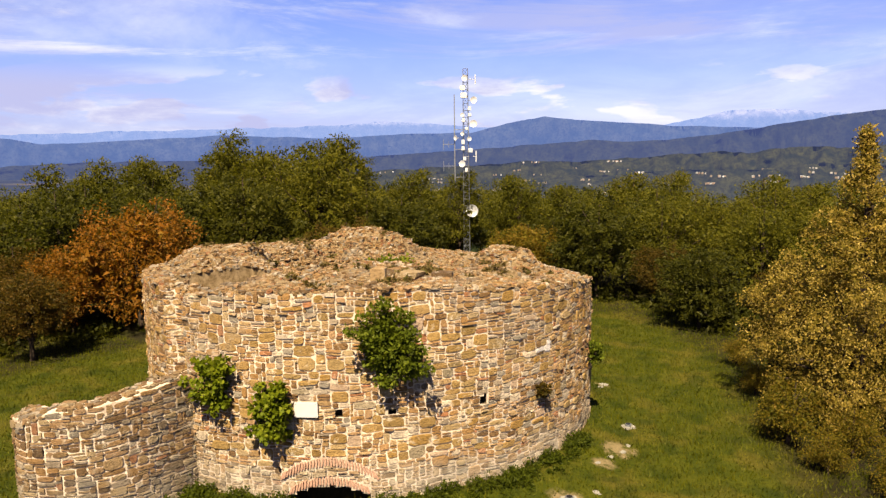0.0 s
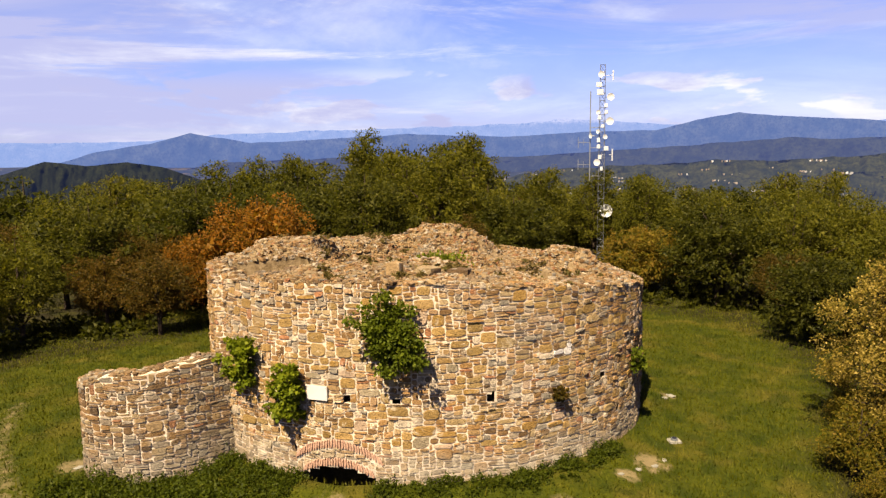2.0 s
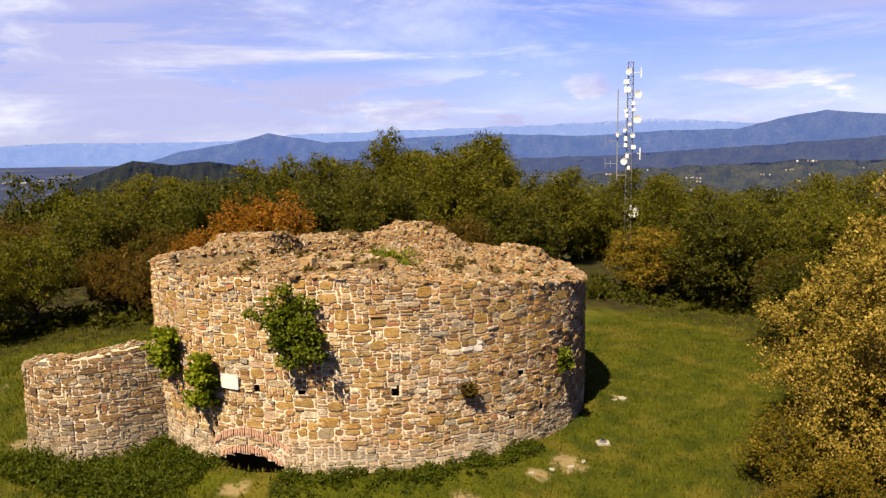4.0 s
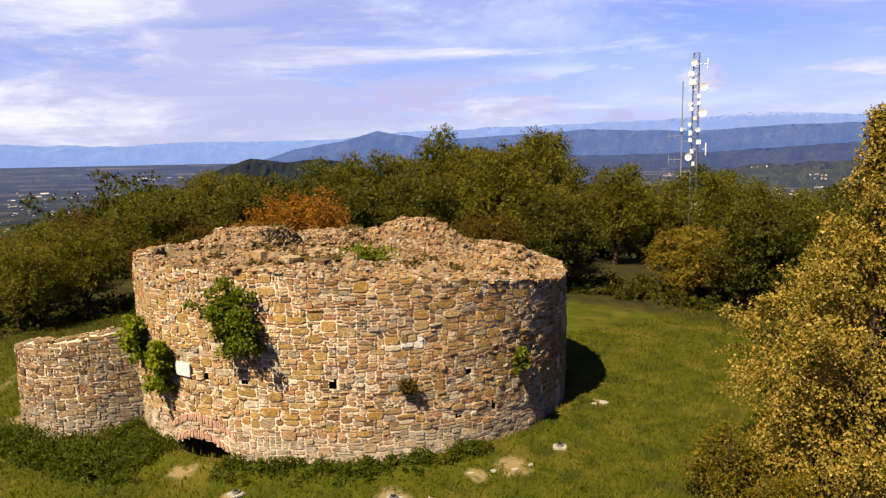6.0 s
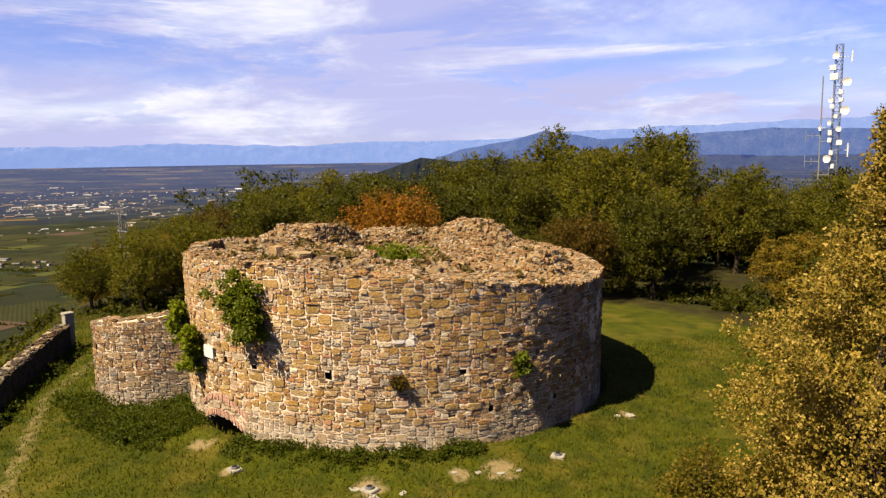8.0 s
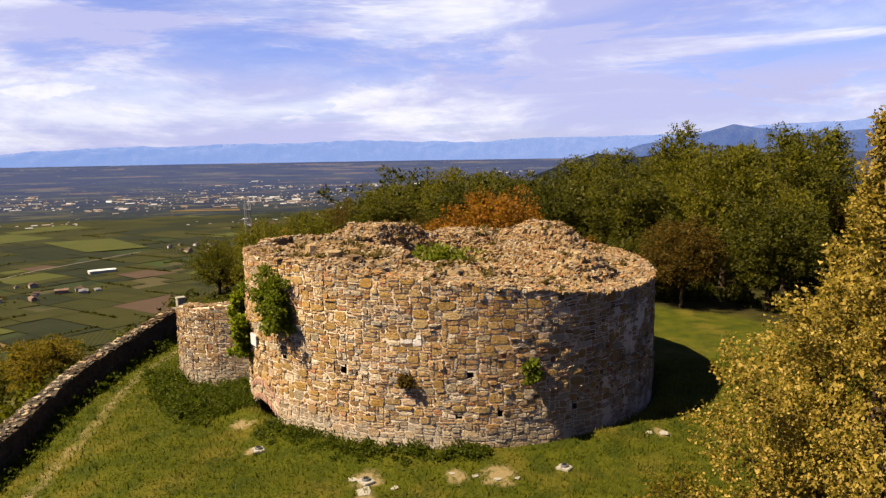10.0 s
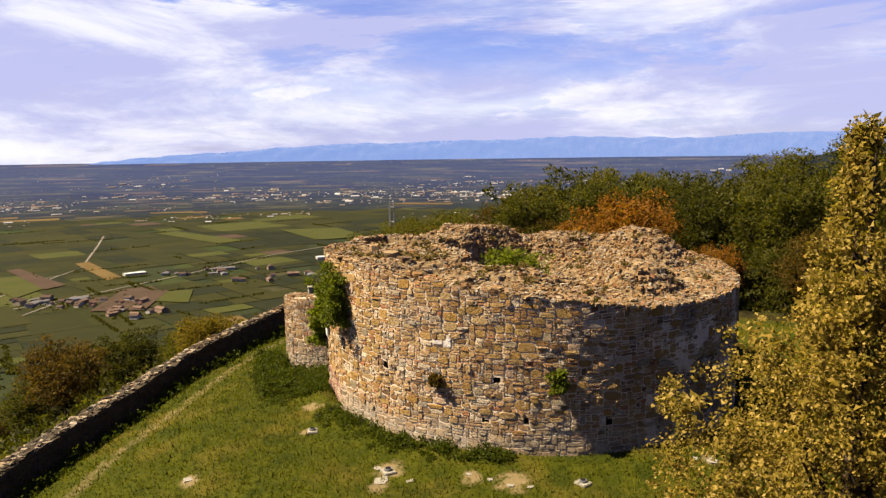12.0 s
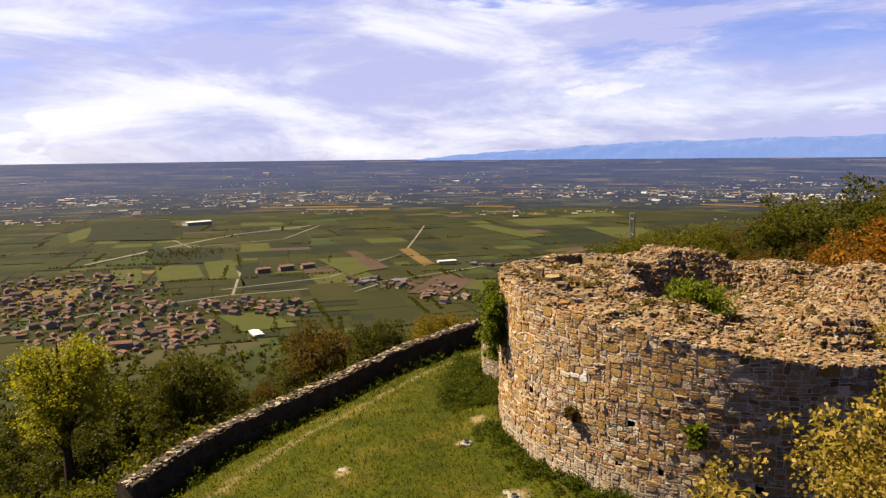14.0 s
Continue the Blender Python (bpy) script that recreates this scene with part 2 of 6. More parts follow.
GOLD = [(0.0, (0.182, 0.182, 0.008)), (0.4, (0.280, 0.259, 0.011)), (0.75, (0.392, 0.336, 0.014)), (1.0, (0.476, 0.364, 0.020))]
LEAF = {k: leaf_mat("leaves " + k, v) for k, v in (("green", GREEN), ("olive", OLIVE), ("yellow", YELLOW), ("rust", RUST), ("oak", OAK), ("brown", BROWN), ("gold", GOLD))}
BARK = plain_mat("bark", (0.085, 0.06, 0.04), 0.95, var=0.4, scale=6)

# ---------------------------------------------------------------- building helpers


def mesh_ob(name, verts, faces, mat, parent=None, label="", smooth=False):
    me = bpy.data.meshes.new(name)
    me.from_pydata([tuple(v) for v in verts], [], [tuple(f) for f in faces])
    me.materials.append(mat)
    if smooth:
        me.polygons.foreach_set("use_smooth", [True] * len(me.polygons))
    ob = new(name, me)
    if parent:
        ob.parent = parent
    return tagged(ob, label) if label else ob


def quads_ob(name, verts, per, mat, parent=None, label="", smooth=False):
    """Many loose faces, each of `per` corners, from an array of corners."""
    me = bpy.data.meshes.new(name)
    v = np.asarray(verts, np.float32).reshape(-1, 3)
    n = len(v) // per
    me.vertices.add(len(v)), me.loops.add(len(v)), me.polygons.add(n)
    me.vertices.foreach_set("co", v.ravel())
    me.loops.foreach_set("vertex_index", np.arange(len(v), dtype=np.int32))
    me.polygons.foreach_set("loop_start", np.arange(0, len(v), per, dtype=np.int32))
    me.update(calc_edges=True)
    me.materials.append(mat)
    if smooth:
        me.polygons.foreach_set("use_smooth", [True] * n)
    ob = new(name, me)
    if parent:
        ob.parent = parent
    return tagged(ob, label) if label else ob


def part(name, bm, mat, parent, label=""):
    me = bpy.data.meshes.new(name)
    bm.to_mesh(me)
    bm.free()
    me.materials.append(mat)
    ob = new(name, me)
    ob.parent = parent
    return tagged(ob, label) if label else ob


def thing(name, label, category, group="", kind="", at=(0, 0, 0)):
    ob = new(name)
    ob.empty_display_size = 0.2
    ob.location = at
    return tagged(ob, label, category, group, kind)


def table(x, xs, ys, period=360.0):
    return float(np.interp(x % period, xs, ys))


def hump(x, y, cx, cy, r):
    return math.exp(-((x - cx) ** 2 + (y - cy) ** 2) / (r * r))


def smooth01(t):
    t = min(1.0, max(0.0, t))
    return t * t * (3 - 2 * t)


def fbm(x, y, z=0.0, oct=4):
    return noise.fractal(Vector((x, y, z)), 1.0, 2.0, oct)


# ---------------------------------------------------------------- the lie of the land
CX, CY = 0.55, -0.85                   # the middle of the round tower
EDGE_AZ = (0, 30, 60, 100, 150, 180, 195, 202, 212, 237, 259, 272, 281, 287, 310, 330, 345, 360)
EDGE_R = (30, 40, 46, 46, 40, 30, 22, 18.2, 17.0, 16.1, 17.1, 19.1, 20.8, 22.0, 24, 24, 26, 30)
FALL = (0.02, 0.03, 0.03, 0.03, 0.03, 0.03, 0.03, 0.0, 0.04, 0.19, 0.24, 0.176, 0.15, 0.14, 0.14, 0.12, 0.05, 0.02)


def plain_z(r):
    return -205.0 + 176.0 * max(0.0, (r - 2900.0) / 2020.0) ** 1.6


def ground_z(x, y):
    dx, dy = x - CX, y - CY
    r = math.hypot(dx, dy)
    az = math.degrees(math.atan2(dy, dx)) % 360
    edge, fall = table(az, EDGE_AZ, EDGE_R), table(az, EDGE_AZ, FALL)
    z = 0.08 - fall * max(0.0, min(r, edge) - 13.3)
    z += 0.36 * math.exp(-((r - 8.2) / 1.1) ** 2)
    z -= 0.12 * hump(x, y, 0.35, -9.5, 0.9)
    z -= 1.0 * smooth01((8.2 - r) / 0.5)
    if r < 120:
        z += 0.07 * fbm(x * 0.35, y * 0.35) + 0.02 * fbm(x * 1.7, y * 1.7)
    d = r - edge
    if d > 0:
        far = plain_z(r)
        z = z + (far - z) * (1 - max(0.0, 1 - d / 950.0) ** 2.2)
        z += 9.0 * smooth01(d / 150) * smooth01((650 - d) / 300) * fbm(x * 0.006, y * 0.006)
    return z


def make_ground():
    radii = list(np.arange(0.0, 30.0, 0.4)) + list(np.geomspace(30.0, 4930.0, 105))
    n = 288
    verts, wear, wood = [], [], []
    for r in radii:
        for k in range(n):
            a = 2 * math.pi * k / n
            x, y = CX + r * math.cos(a), CY + r * math.sin(a)
            verts.append((x, y, ground_z(x, y)))
            wear.append(bare(x, y))
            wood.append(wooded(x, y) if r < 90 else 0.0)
    faces = []
    for i in range(len(radii) - 1):
        for k in range(n):
            a, b = i * n + k, i * n + (k + 1) % n
            faces.append((a, a + n, b + n, b))
    ob = mesh_ob("ground", verts, faces, GROUND, smooth=True)
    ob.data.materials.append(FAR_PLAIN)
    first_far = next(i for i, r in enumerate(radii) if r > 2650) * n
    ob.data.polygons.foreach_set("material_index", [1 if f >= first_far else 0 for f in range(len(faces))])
    at = ob.data.attributes.new("wear", "FLOAT", "POINT")
    at.data.foreach_set("value", wear)
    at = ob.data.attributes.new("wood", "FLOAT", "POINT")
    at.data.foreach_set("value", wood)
    return tagged(ob, "grassy hilltop falling away to a wide plain of fields", "ground", kind="structure")


TRAIL = ((7.5, -19.2), (4.2, -18.2), (1.0, -16.8), (-3.5, -14.0), (-8.6, -11.3), (-12.0, -8.3), (-14.6, -4.6))
SPOTS = ((9.0, -5.6, 0.55), (6.8, -8.7, 0.5), (9.9, 0.7, 0.3), (5.0, -14.5, 0.35), (2.7, -10.6, 0.25), (7.7, -9.3, 0.35), (-8.2, -9.2, 0.5), (0.4, -10.0, 0.45), (8.3, -6.6, 0.35))


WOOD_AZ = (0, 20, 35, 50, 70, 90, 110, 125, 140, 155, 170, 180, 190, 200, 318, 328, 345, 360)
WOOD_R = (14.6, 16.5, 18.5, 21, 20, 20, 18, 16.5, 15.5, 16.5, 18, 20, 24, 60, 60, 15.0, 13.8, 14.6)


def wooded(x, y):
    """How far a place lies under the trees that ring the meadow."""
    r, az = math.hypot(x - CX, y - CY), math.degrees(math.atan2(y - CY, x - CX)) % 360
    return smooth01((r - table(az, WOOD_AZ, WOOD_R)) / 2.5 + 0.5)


def bare(x, y):
    if x * x + y * y > 1500:
        return 0.0
    w = 0.0
    for (ax, ay), (bx, by) in zip(TRAIL, TRAIL[1:]):
        t = ((x - ax) * (bx - ax) + (y - ay) * (by - ay)) / ((bx - ax) ** 2 + (by - ay) ** 2)
        t = min(1, max(0, t))
        d = math.hypot(x - ax - t * (bx - ax), y - ay - t * (by - ay))
        w = max(w, 0.46 * math.exp(-(d / 0.5) ** 2))
    for sx, sy, r in SPOTS:
        w = max(w, hump(x, y, sx, sy, r))
    return w


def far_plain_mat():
    """The plain beyond two kilometres: woods, fields and villages, with haze painted in as emission."""
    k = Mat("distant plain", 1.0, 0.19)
    p = k.pos.outputs["Position"]
    # land use lies in long belts round the hill
    xyz = k.N.new("ShaderNodeSeparateXYZ")
    k.L.new(p, xyz.inputs[0])
    far_off = k.N.new("ShaderNodeVectorMath")
    far_off.operation = "LENGTH"
    k.L.new(p, far_off.inputs[0])
    bearing = k.math("ARCTAN2", xyz.outputs[1], xyz.outputs[0])

    def belt(radial, round_):
        n = k.N.new("ShaderNodeCombineXYZ")
        k.L.new(k.math("MULTIPLY", far_off.outputs["Value"], radial), n.inputs[0])
        k.L.new(k.math("MULTIPLY", bearing, round_), n.inputs[1])
        return n.outputs[0]

    vo = k.N.new("ShaderNodeTexVoronoi")
    vo.distance = "CHEBYCHEV"
    vo.inputs["Scale"].default_value = 1.0
    k.L.new(belt(0.022, 16.0), vo.inputs[0])
    sp = k.N.new("ShaderNodeSeparateColor")
    k.L.new(vo.outputs["Color"], sp.inputs[0])
    c = k.ramp(sp.outputs[0], (0.0, (0.028, 0.040, 0.012)), (0.3, (0.044, 0.054, 0.015)), (0.5, (0.020, 0.030, 0.012)), (0.72, (0.105, 0.105, 0.032)), (0.88, (0.17, 0.125, 0.045)), (0.93, (0.012, 0.017, 0.012)), kind="CONSTANT")
    c = k.mix(k.span(k.noise(0.006, 7, 0.75, co=p), 0.52, 0.64, 0.0, 0.6), c, (0.020, 0.027, 0.018))
    c = k.mix(k.span(k.noise(1.0, 5, 0.65, co=belt(0.030, 20.0)), 0.50, 0.58, 0.0, 0.9), c, (0.009, 0.013, 0.011))
    c = k.mix(k.math("MULTIPLY", k.span(k.noise(1.0, 4, 0.6, co=belt(0.060, 110.0)), 0.60, 0.68), k.span(k.noise(1.0, 2, 0.5, co=belt(0.006, 3.0)), 0.48, 0.60)), c, (0.30, 0.29, 0.29))
    k.color(c)
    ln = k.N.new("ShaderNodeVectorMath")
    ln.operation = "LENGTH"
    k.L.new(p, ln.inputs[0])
    # blue air haze as emission of the land, stronger with distance
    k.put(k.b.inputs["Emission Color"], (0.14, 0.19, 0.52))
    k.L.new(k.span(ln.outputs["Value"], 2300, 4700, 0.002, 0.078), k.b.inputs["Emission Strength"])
    return k.m


def ground_mat():
    k = Mat("turf and fields", 0.95, 0.36)
    p = k.pos.outputs["Position"]
    grass = k.mix(k.span(k.noise(1.1, 6, 0.7, 0.4, co=p), 0.32, 0.68), (0.050, 0.064, 0.002), (0.100, 0.104, 0.005))
    grass = k.mix(k.span(k.noise(9.0, 5, 0.75, co=p), 0.42, 0.70, 0.0, 0.6), grass, (0.030, 0.043, 0.002))
    grass = k.mix(k.span(k.noise(0.38, 5, 0.6, co=p), 0.48, 0.66, 0.0, 0.7), grass, (0.15, 0.120, 0.016))
    grass = k.mix(k.span(k.noise(0.9, 5, 0.6, co=p), 0.50, 0.64, 0.0, 0.6), grass, (0.028, 0.042, 0.002))
    dirt = k.mix(k.noise(6.0, 5, 0.7, co=p), (0.24, 0.175, 0.075), (0.36, 0.28, 0.15))
    w = k.math("MULTIPLY", k.value("wear"), k.span(k.noise(2.6, 6, 0.75, co=p), 0.25, 0.62, 0.2, 1.3))
    near = k.mix(k.span(w, 0.22, 0.75), grass, dirt)
    # leaf litter, dark enough to paint in the shade beneath the trees
    shade_litter = k.mix(k.span(k.noise(1.4, 6, 0.7, co=p), 0.35, 0.65), (0.020, 0.016, 0.006), (0.040, 0.034, 0.010))
    near = k.mix(k.math("MULTIPLY", k.value("wood"), k.span(k.noise(0.9, 5, 0.7, co=p), 0.25, 0.6, 0.5, 1.0)), near, shade_litter)
    # the far land: woods on the slope, then strips of fields
    ln = k.N.new("ShaderNodeVectorMath")
    ln.operation = "LENGTH"
    k.L.new(p, ln.inputs[0])
    dist = ln.outputs["Value"]
    scrub = k.mix(k.span(k.noise(0.05, 7, 0.7, co=p), 0.35, 0.65), (0.014, 0.022, 0.004), (0.042, 0.048, 0.009))
    mp = k.N.new("ShaderNodeMapping")
    mp.inputs["Rotation"].default_value = (0, 0, radians(24))
    mp.inputs["Scale"].default_value = (0.0042, 0.0105, 0.0)
    k.L.new(p, mp.inputs[0])
    vo = k.N.new("ShaderNodeTexVoronoi")
    vo.distance = "CHEBYCHEV"
    vo.inputs["Scale"].default_value = 1.0
    k.L.new(mp.outputs[0], vo.inputs[0])
    sp = k.N.new("ShaderNodeSeparateColor")
    k.L.new(vo.outputs["Color"], sp.inputs[0])
    field = k.ramp(sp.outputs[0], (0.0, (0.035, 0.055, 0.012)), (0.22, (0.050, 0.075, 0.014)), (0.42, (0.028, 0.042, 0.014)), (0.6, (0.065, 0.085, 0.020)),
                   (0.74, (0.040, 0.050, 0.020)), (0.84, (0.105, 0.085, 0.040)), (0.90, (0.020, 0.030, 0.012)), (0.96, (0.13, 0.10, 0.05)), kind="CONSTANT")
    field = k.mix(k.span(k.noise(0.012, 6, 0.7, co=p), 0.52, 0.66, 0.0, 0.8), field, (0.018, 0.028, 0.012))
    far = k.mix(k.span(dist, 640, 820), scrub, k.mix(0.5, field, (0.022, 0.030, 0.006)))
    k.color(k.mix(k.span(dist, 32, 60), near, far))
    k.bump(k.noise(14.0, 6, 0.8, co=p), 0.9, 0.06)
    return k.m


GROUND = ground_mat()
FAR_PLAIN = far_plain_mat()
make_ground()


# ---------------------------------------------------------------- distance
def ridge(name, label, dist, depth, steps, az, el, mat, rough, seed, base=-180.0):
    """A mountain chain as a solid: crest heights by bearing (degrees) and angle above the level of the hilltop."""
    a0, a1 = az[0], az[-1]
    verts, faces = [], []
    rows = [(-0.5 + 0.5 * q / 12, math.sin(q / 12 * 1.35) / math.sin(1.35)) for q in range(13)] + [(0.12, 0.7), (0.3, 0.0)]
    for k in range(steps + 1):
        a = a0 + (a1 - a0) * k / steps
        e = float(np.interp(a, az, el))
        top = 9.5 + dist * math.tan(radians(e)) + rough * dist * 0.0022 * fbm(a * 0.55, seed, 0, 7)
        for q, s in rows:
            # spurs and gullies run down the slope
            wob = 0.10 * fbm(a * 0.6, q * 5 + seed, 2.0, 3) + 0.12 * (0.5 - abs(fbm(a * 1.3 + q * 1.5, q * 2.0 + seed, 4.0, 5)))
            r = dist + depth * (q + (wob if 0 < s < 1 else 0))
            z = base + (top - base) * min(1.0, s * (1 + (0.22 * fbm(a * 0.55, q * 5.0, seed, 4) if 0 < s < 1 else 0)))
            verts.append((r * math.cos(radians(a)), r * math.sin(radians(a)), z))
    m = len(rows)
    for k in range(steps):
        for j in range(m - 1):
            a = k * m + j
            faces.append((a, a + m, a + m + 1, a + 1))
    ob = mesh_ob(name, verts, faces, mat, smooth=True)
    return tagged(ob, label, "mountains", kind="structure")


# the air in front of each range is put into its blue colour and emission
FAR_BLUE = haze_glow_mat("far alps", (0.05, 0.055, 0.07), (0.09, 0.088, 0.095), (0.27, 0.43, 0.90), 0.185, 0.02, 252)
MID_BLUE = haze_glow_mat("blue mountains", (0.022, 0.032, 0.040), (0.055, 0.064, 0.062), (0.12, 0.21, 0.56), 0.155, 0.012)
NEAR_BLUE = haze_glow_mat("wooded hills", (0.016, 0.022, 0.015), (0.034, 0.040, 0.020), (0.085, 0.125, 0.35), 0.135, 0.010)
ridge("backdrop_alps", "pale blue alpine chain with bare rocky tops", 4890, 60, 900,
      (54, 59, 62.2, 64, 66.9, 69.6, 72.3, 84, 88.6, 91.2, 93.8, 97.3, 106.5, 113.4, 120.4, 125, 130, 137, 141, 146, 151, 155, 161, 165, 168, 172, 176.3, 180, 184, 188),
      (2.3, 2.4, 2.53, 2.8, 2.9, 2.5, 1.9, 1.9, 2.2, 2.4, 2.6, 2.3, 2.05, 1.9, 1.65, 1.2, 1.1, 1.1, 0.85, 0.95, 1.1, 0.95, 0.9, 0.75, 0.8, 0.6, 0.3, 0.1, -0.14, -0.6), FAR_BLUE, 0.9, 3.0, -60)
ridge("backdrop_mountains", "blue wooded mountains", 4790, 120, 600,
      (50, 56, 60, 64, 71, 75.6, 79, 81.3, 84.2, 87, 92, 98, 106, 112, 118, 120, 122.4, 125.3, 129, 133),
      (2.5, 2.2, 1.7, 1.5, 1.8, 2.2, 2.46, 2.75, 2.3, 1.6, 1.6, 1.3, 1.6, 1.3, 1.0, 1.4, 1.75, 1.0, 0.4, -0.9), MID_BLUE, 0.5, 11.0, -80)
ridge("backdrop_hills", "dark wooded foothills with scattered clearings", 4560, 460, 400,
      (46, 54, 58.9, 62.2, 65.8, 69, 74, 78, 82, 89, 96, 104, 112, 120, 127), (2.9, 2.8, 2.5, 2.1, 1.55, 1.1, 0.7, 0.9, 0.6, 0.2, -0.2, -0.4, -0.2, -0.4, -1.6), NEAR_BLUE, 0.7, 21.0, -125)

FOOT = haze_glow_mat("rolling country", (0.020, 0.026, 0.013), (0.060, 0.062, 0.022), (0.08, 0.11, 0.26), 0.080, 0.014)
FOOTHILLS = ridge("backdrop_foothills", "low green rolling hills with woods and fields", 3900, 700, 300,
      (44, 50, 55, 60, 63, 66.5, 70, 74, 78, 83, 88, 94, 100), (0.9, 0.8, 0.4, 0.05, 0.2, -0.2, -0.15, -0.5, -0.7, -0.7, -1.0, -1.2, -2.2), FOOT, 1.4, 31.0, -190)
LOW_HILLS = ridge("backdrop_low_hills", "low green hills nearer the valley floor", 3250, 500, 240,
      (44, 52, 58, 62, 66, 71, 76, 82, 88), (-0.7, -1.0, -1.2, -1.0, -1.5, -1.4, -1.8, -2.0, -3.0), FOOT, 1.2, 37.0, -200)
KNOLL = haze_glow_mat("wooded knoll", (0.014, 0.018, 0.010), (0.026, 0.030, 0.014), (0.06, 0.09, 0.24), 0.035, 0.02)
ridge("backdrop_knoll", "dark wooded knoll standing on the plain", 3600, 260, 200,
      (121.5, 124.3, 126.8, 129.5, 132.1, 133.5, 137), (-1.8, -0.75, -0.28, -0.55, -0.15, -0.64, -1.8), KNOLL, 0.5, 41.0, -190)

# ---------------------------------------------------------------- the ruined tower
OUT_AZ = (0, 25, 50, 90, 150, 180, 200, 215, 228, 233.4, 235.2, 237.3, 238.9, 241, 250, 262, 345, 355, 360)
OUT_R = (8.2, 8.05, 8.0, 8.0, 7.9, 7.6, 7.45, 7.6, 8.0, 8.12, 7.88, 7.88, 8.16, 8.25, 8.32, 8.37, 8.37, 8.28, 8.2)
RIM_AZ = (0, 20, 45, 80, 120, 180, 210, 228, 236, 242, 250, 270, 290, 303, 315, 330, 345, 360)
RIM_Z = (4.93, 4.80, 4.85, 5.1, 5.2, 5.5, 5.8, 5.95, 5.85, 5.80, 5.98, 6.02, 6.03, 5.84, 5.66, 5.46, 5.22, 4.93)


def out_r(az):
    return table(az, OUT_AZ, OUT_R)


def rim_z(az):
    return table(az, RIM_AZ, RIM_Z) + 0.05 * fbm(az * 0.25, 3.3) + 0.05 * fbm(az * 0.9, 8.1)


def heap(x, y, cx, cy, r, wob):
    """A heap with a flat top and steep, broken flanks."""
    return smooth01((1.3 + wob - math.hypot(x - cx, y - cy) / r) / 0.95)


def top_z(x, y):
    """The broken top: a rim, heaps of rubble within it and a hollow in the middle."""
    dx, dy = x - CX, y - CY
    r, az = math.hypot(dx, dy), math.degrees(math.atan2(dy, dx)) % 360
    q = r / out_r(az)
    z = rim_z(az)
    inner = smooth01((0.98 - q) / 0.25)
    wob = 0.22 * fbm(x * 0.6, y * 0.6, 7)
    z += inner * (1.05 * heap(x, y, 0.2, 5.0, 2.1, wob) + 0.70 * heap(x, y, -4.6, -1.0, 2.4, wob) + 1.0 * heap(x, y, 6.15, 0.6, 1.6, wob) + 0.55 * heap(x, y, -3.4, 3.2, 2.1, wob) + 0.25 * heap(x, y, 5.2, -3.4, 1.2, wob))
    hx, hy = x - 0.9, y + 0.9
    hr = math.hypot(hx / 4.2, hy / 3.5) + 0.18 * fbm(x * 0.6, y * 0.6, 5)
    hollow = smooth01((1.12 - hr) / 0.28)
    z = z + (4.6 + 0.2 * fbm(x * 0.5, y * 0.5) - z) * hollow
    # low ledges of old courses
    step = 0.26
    if q < 0.93:
        f = z / step + 0.5 * fbm(x * 0.35, y * 0.35, 4)
        z += step * (math.floor(f) + smooth01((f % 1.0 - 0.35) / 0.3) - f) * 0.6
    # a sunken ledge behind the rim
    if 221 < az < 246 and 0.56 < q < 0.925:
        z -= 0.70
    if q < 0.985:
        z += 0.08 * fbm(x * 1.5, y * 1.5, 1.0, 5)
    return z


HOLES = []                             # (bearing, height, half width, half height) of the putlog holes, in degrees and metres
for hx, hy, hz, hw, hh in ((0.72, -9.23, 2.84, 0.10, 0.11), (2.1, -9.1, 2.80, 0.13, 0.10), (4.6, -8.2, 2.78, 0.11, 0.13), (7.44, -5.385, 2.76, 0.12, 0.10),
                           (7.98, -4.62, 1.50, 0.09, 0.12), (7.26, -5.67, 1.46, 0.12, 0.07), (8.75, -2.2, 1.45, 0.1, 0.1)):
    HOLES.append((math.degrees(math.atan2(hy - CY, hx - CX)) % 360, hz, math.degrees(hw / 8.37), hh))
ARCH_AZ, ARCH_HALF, ARCH_TOP = 269.0, 7.4, 0.85
BRICK_RINGS = ((0.01, 7.0, 0.24), (0.52, 8.6, 0.27))     # height over the opening, half width in degrees, length of the bricks


def arch_z(az):
    u = ((az - ARCH_AZ + 180) % 360 - 180) / ARCH_HALF
    return ARCH_TOP - 0.32 * u * u


def in_hole(az, z, grow=0.0):
    for a, h, w, t in HOLES:
        if abs((az - a + 180) % 360 - 180) < w + grow * 6.8 and abs(z - h) < t + grow:
            return True
    return abs((az - ARCH_AZ + 180) % 360 - 180) < ARCH_HALF + grow * 6.8 and z < arch_z(az) + grow


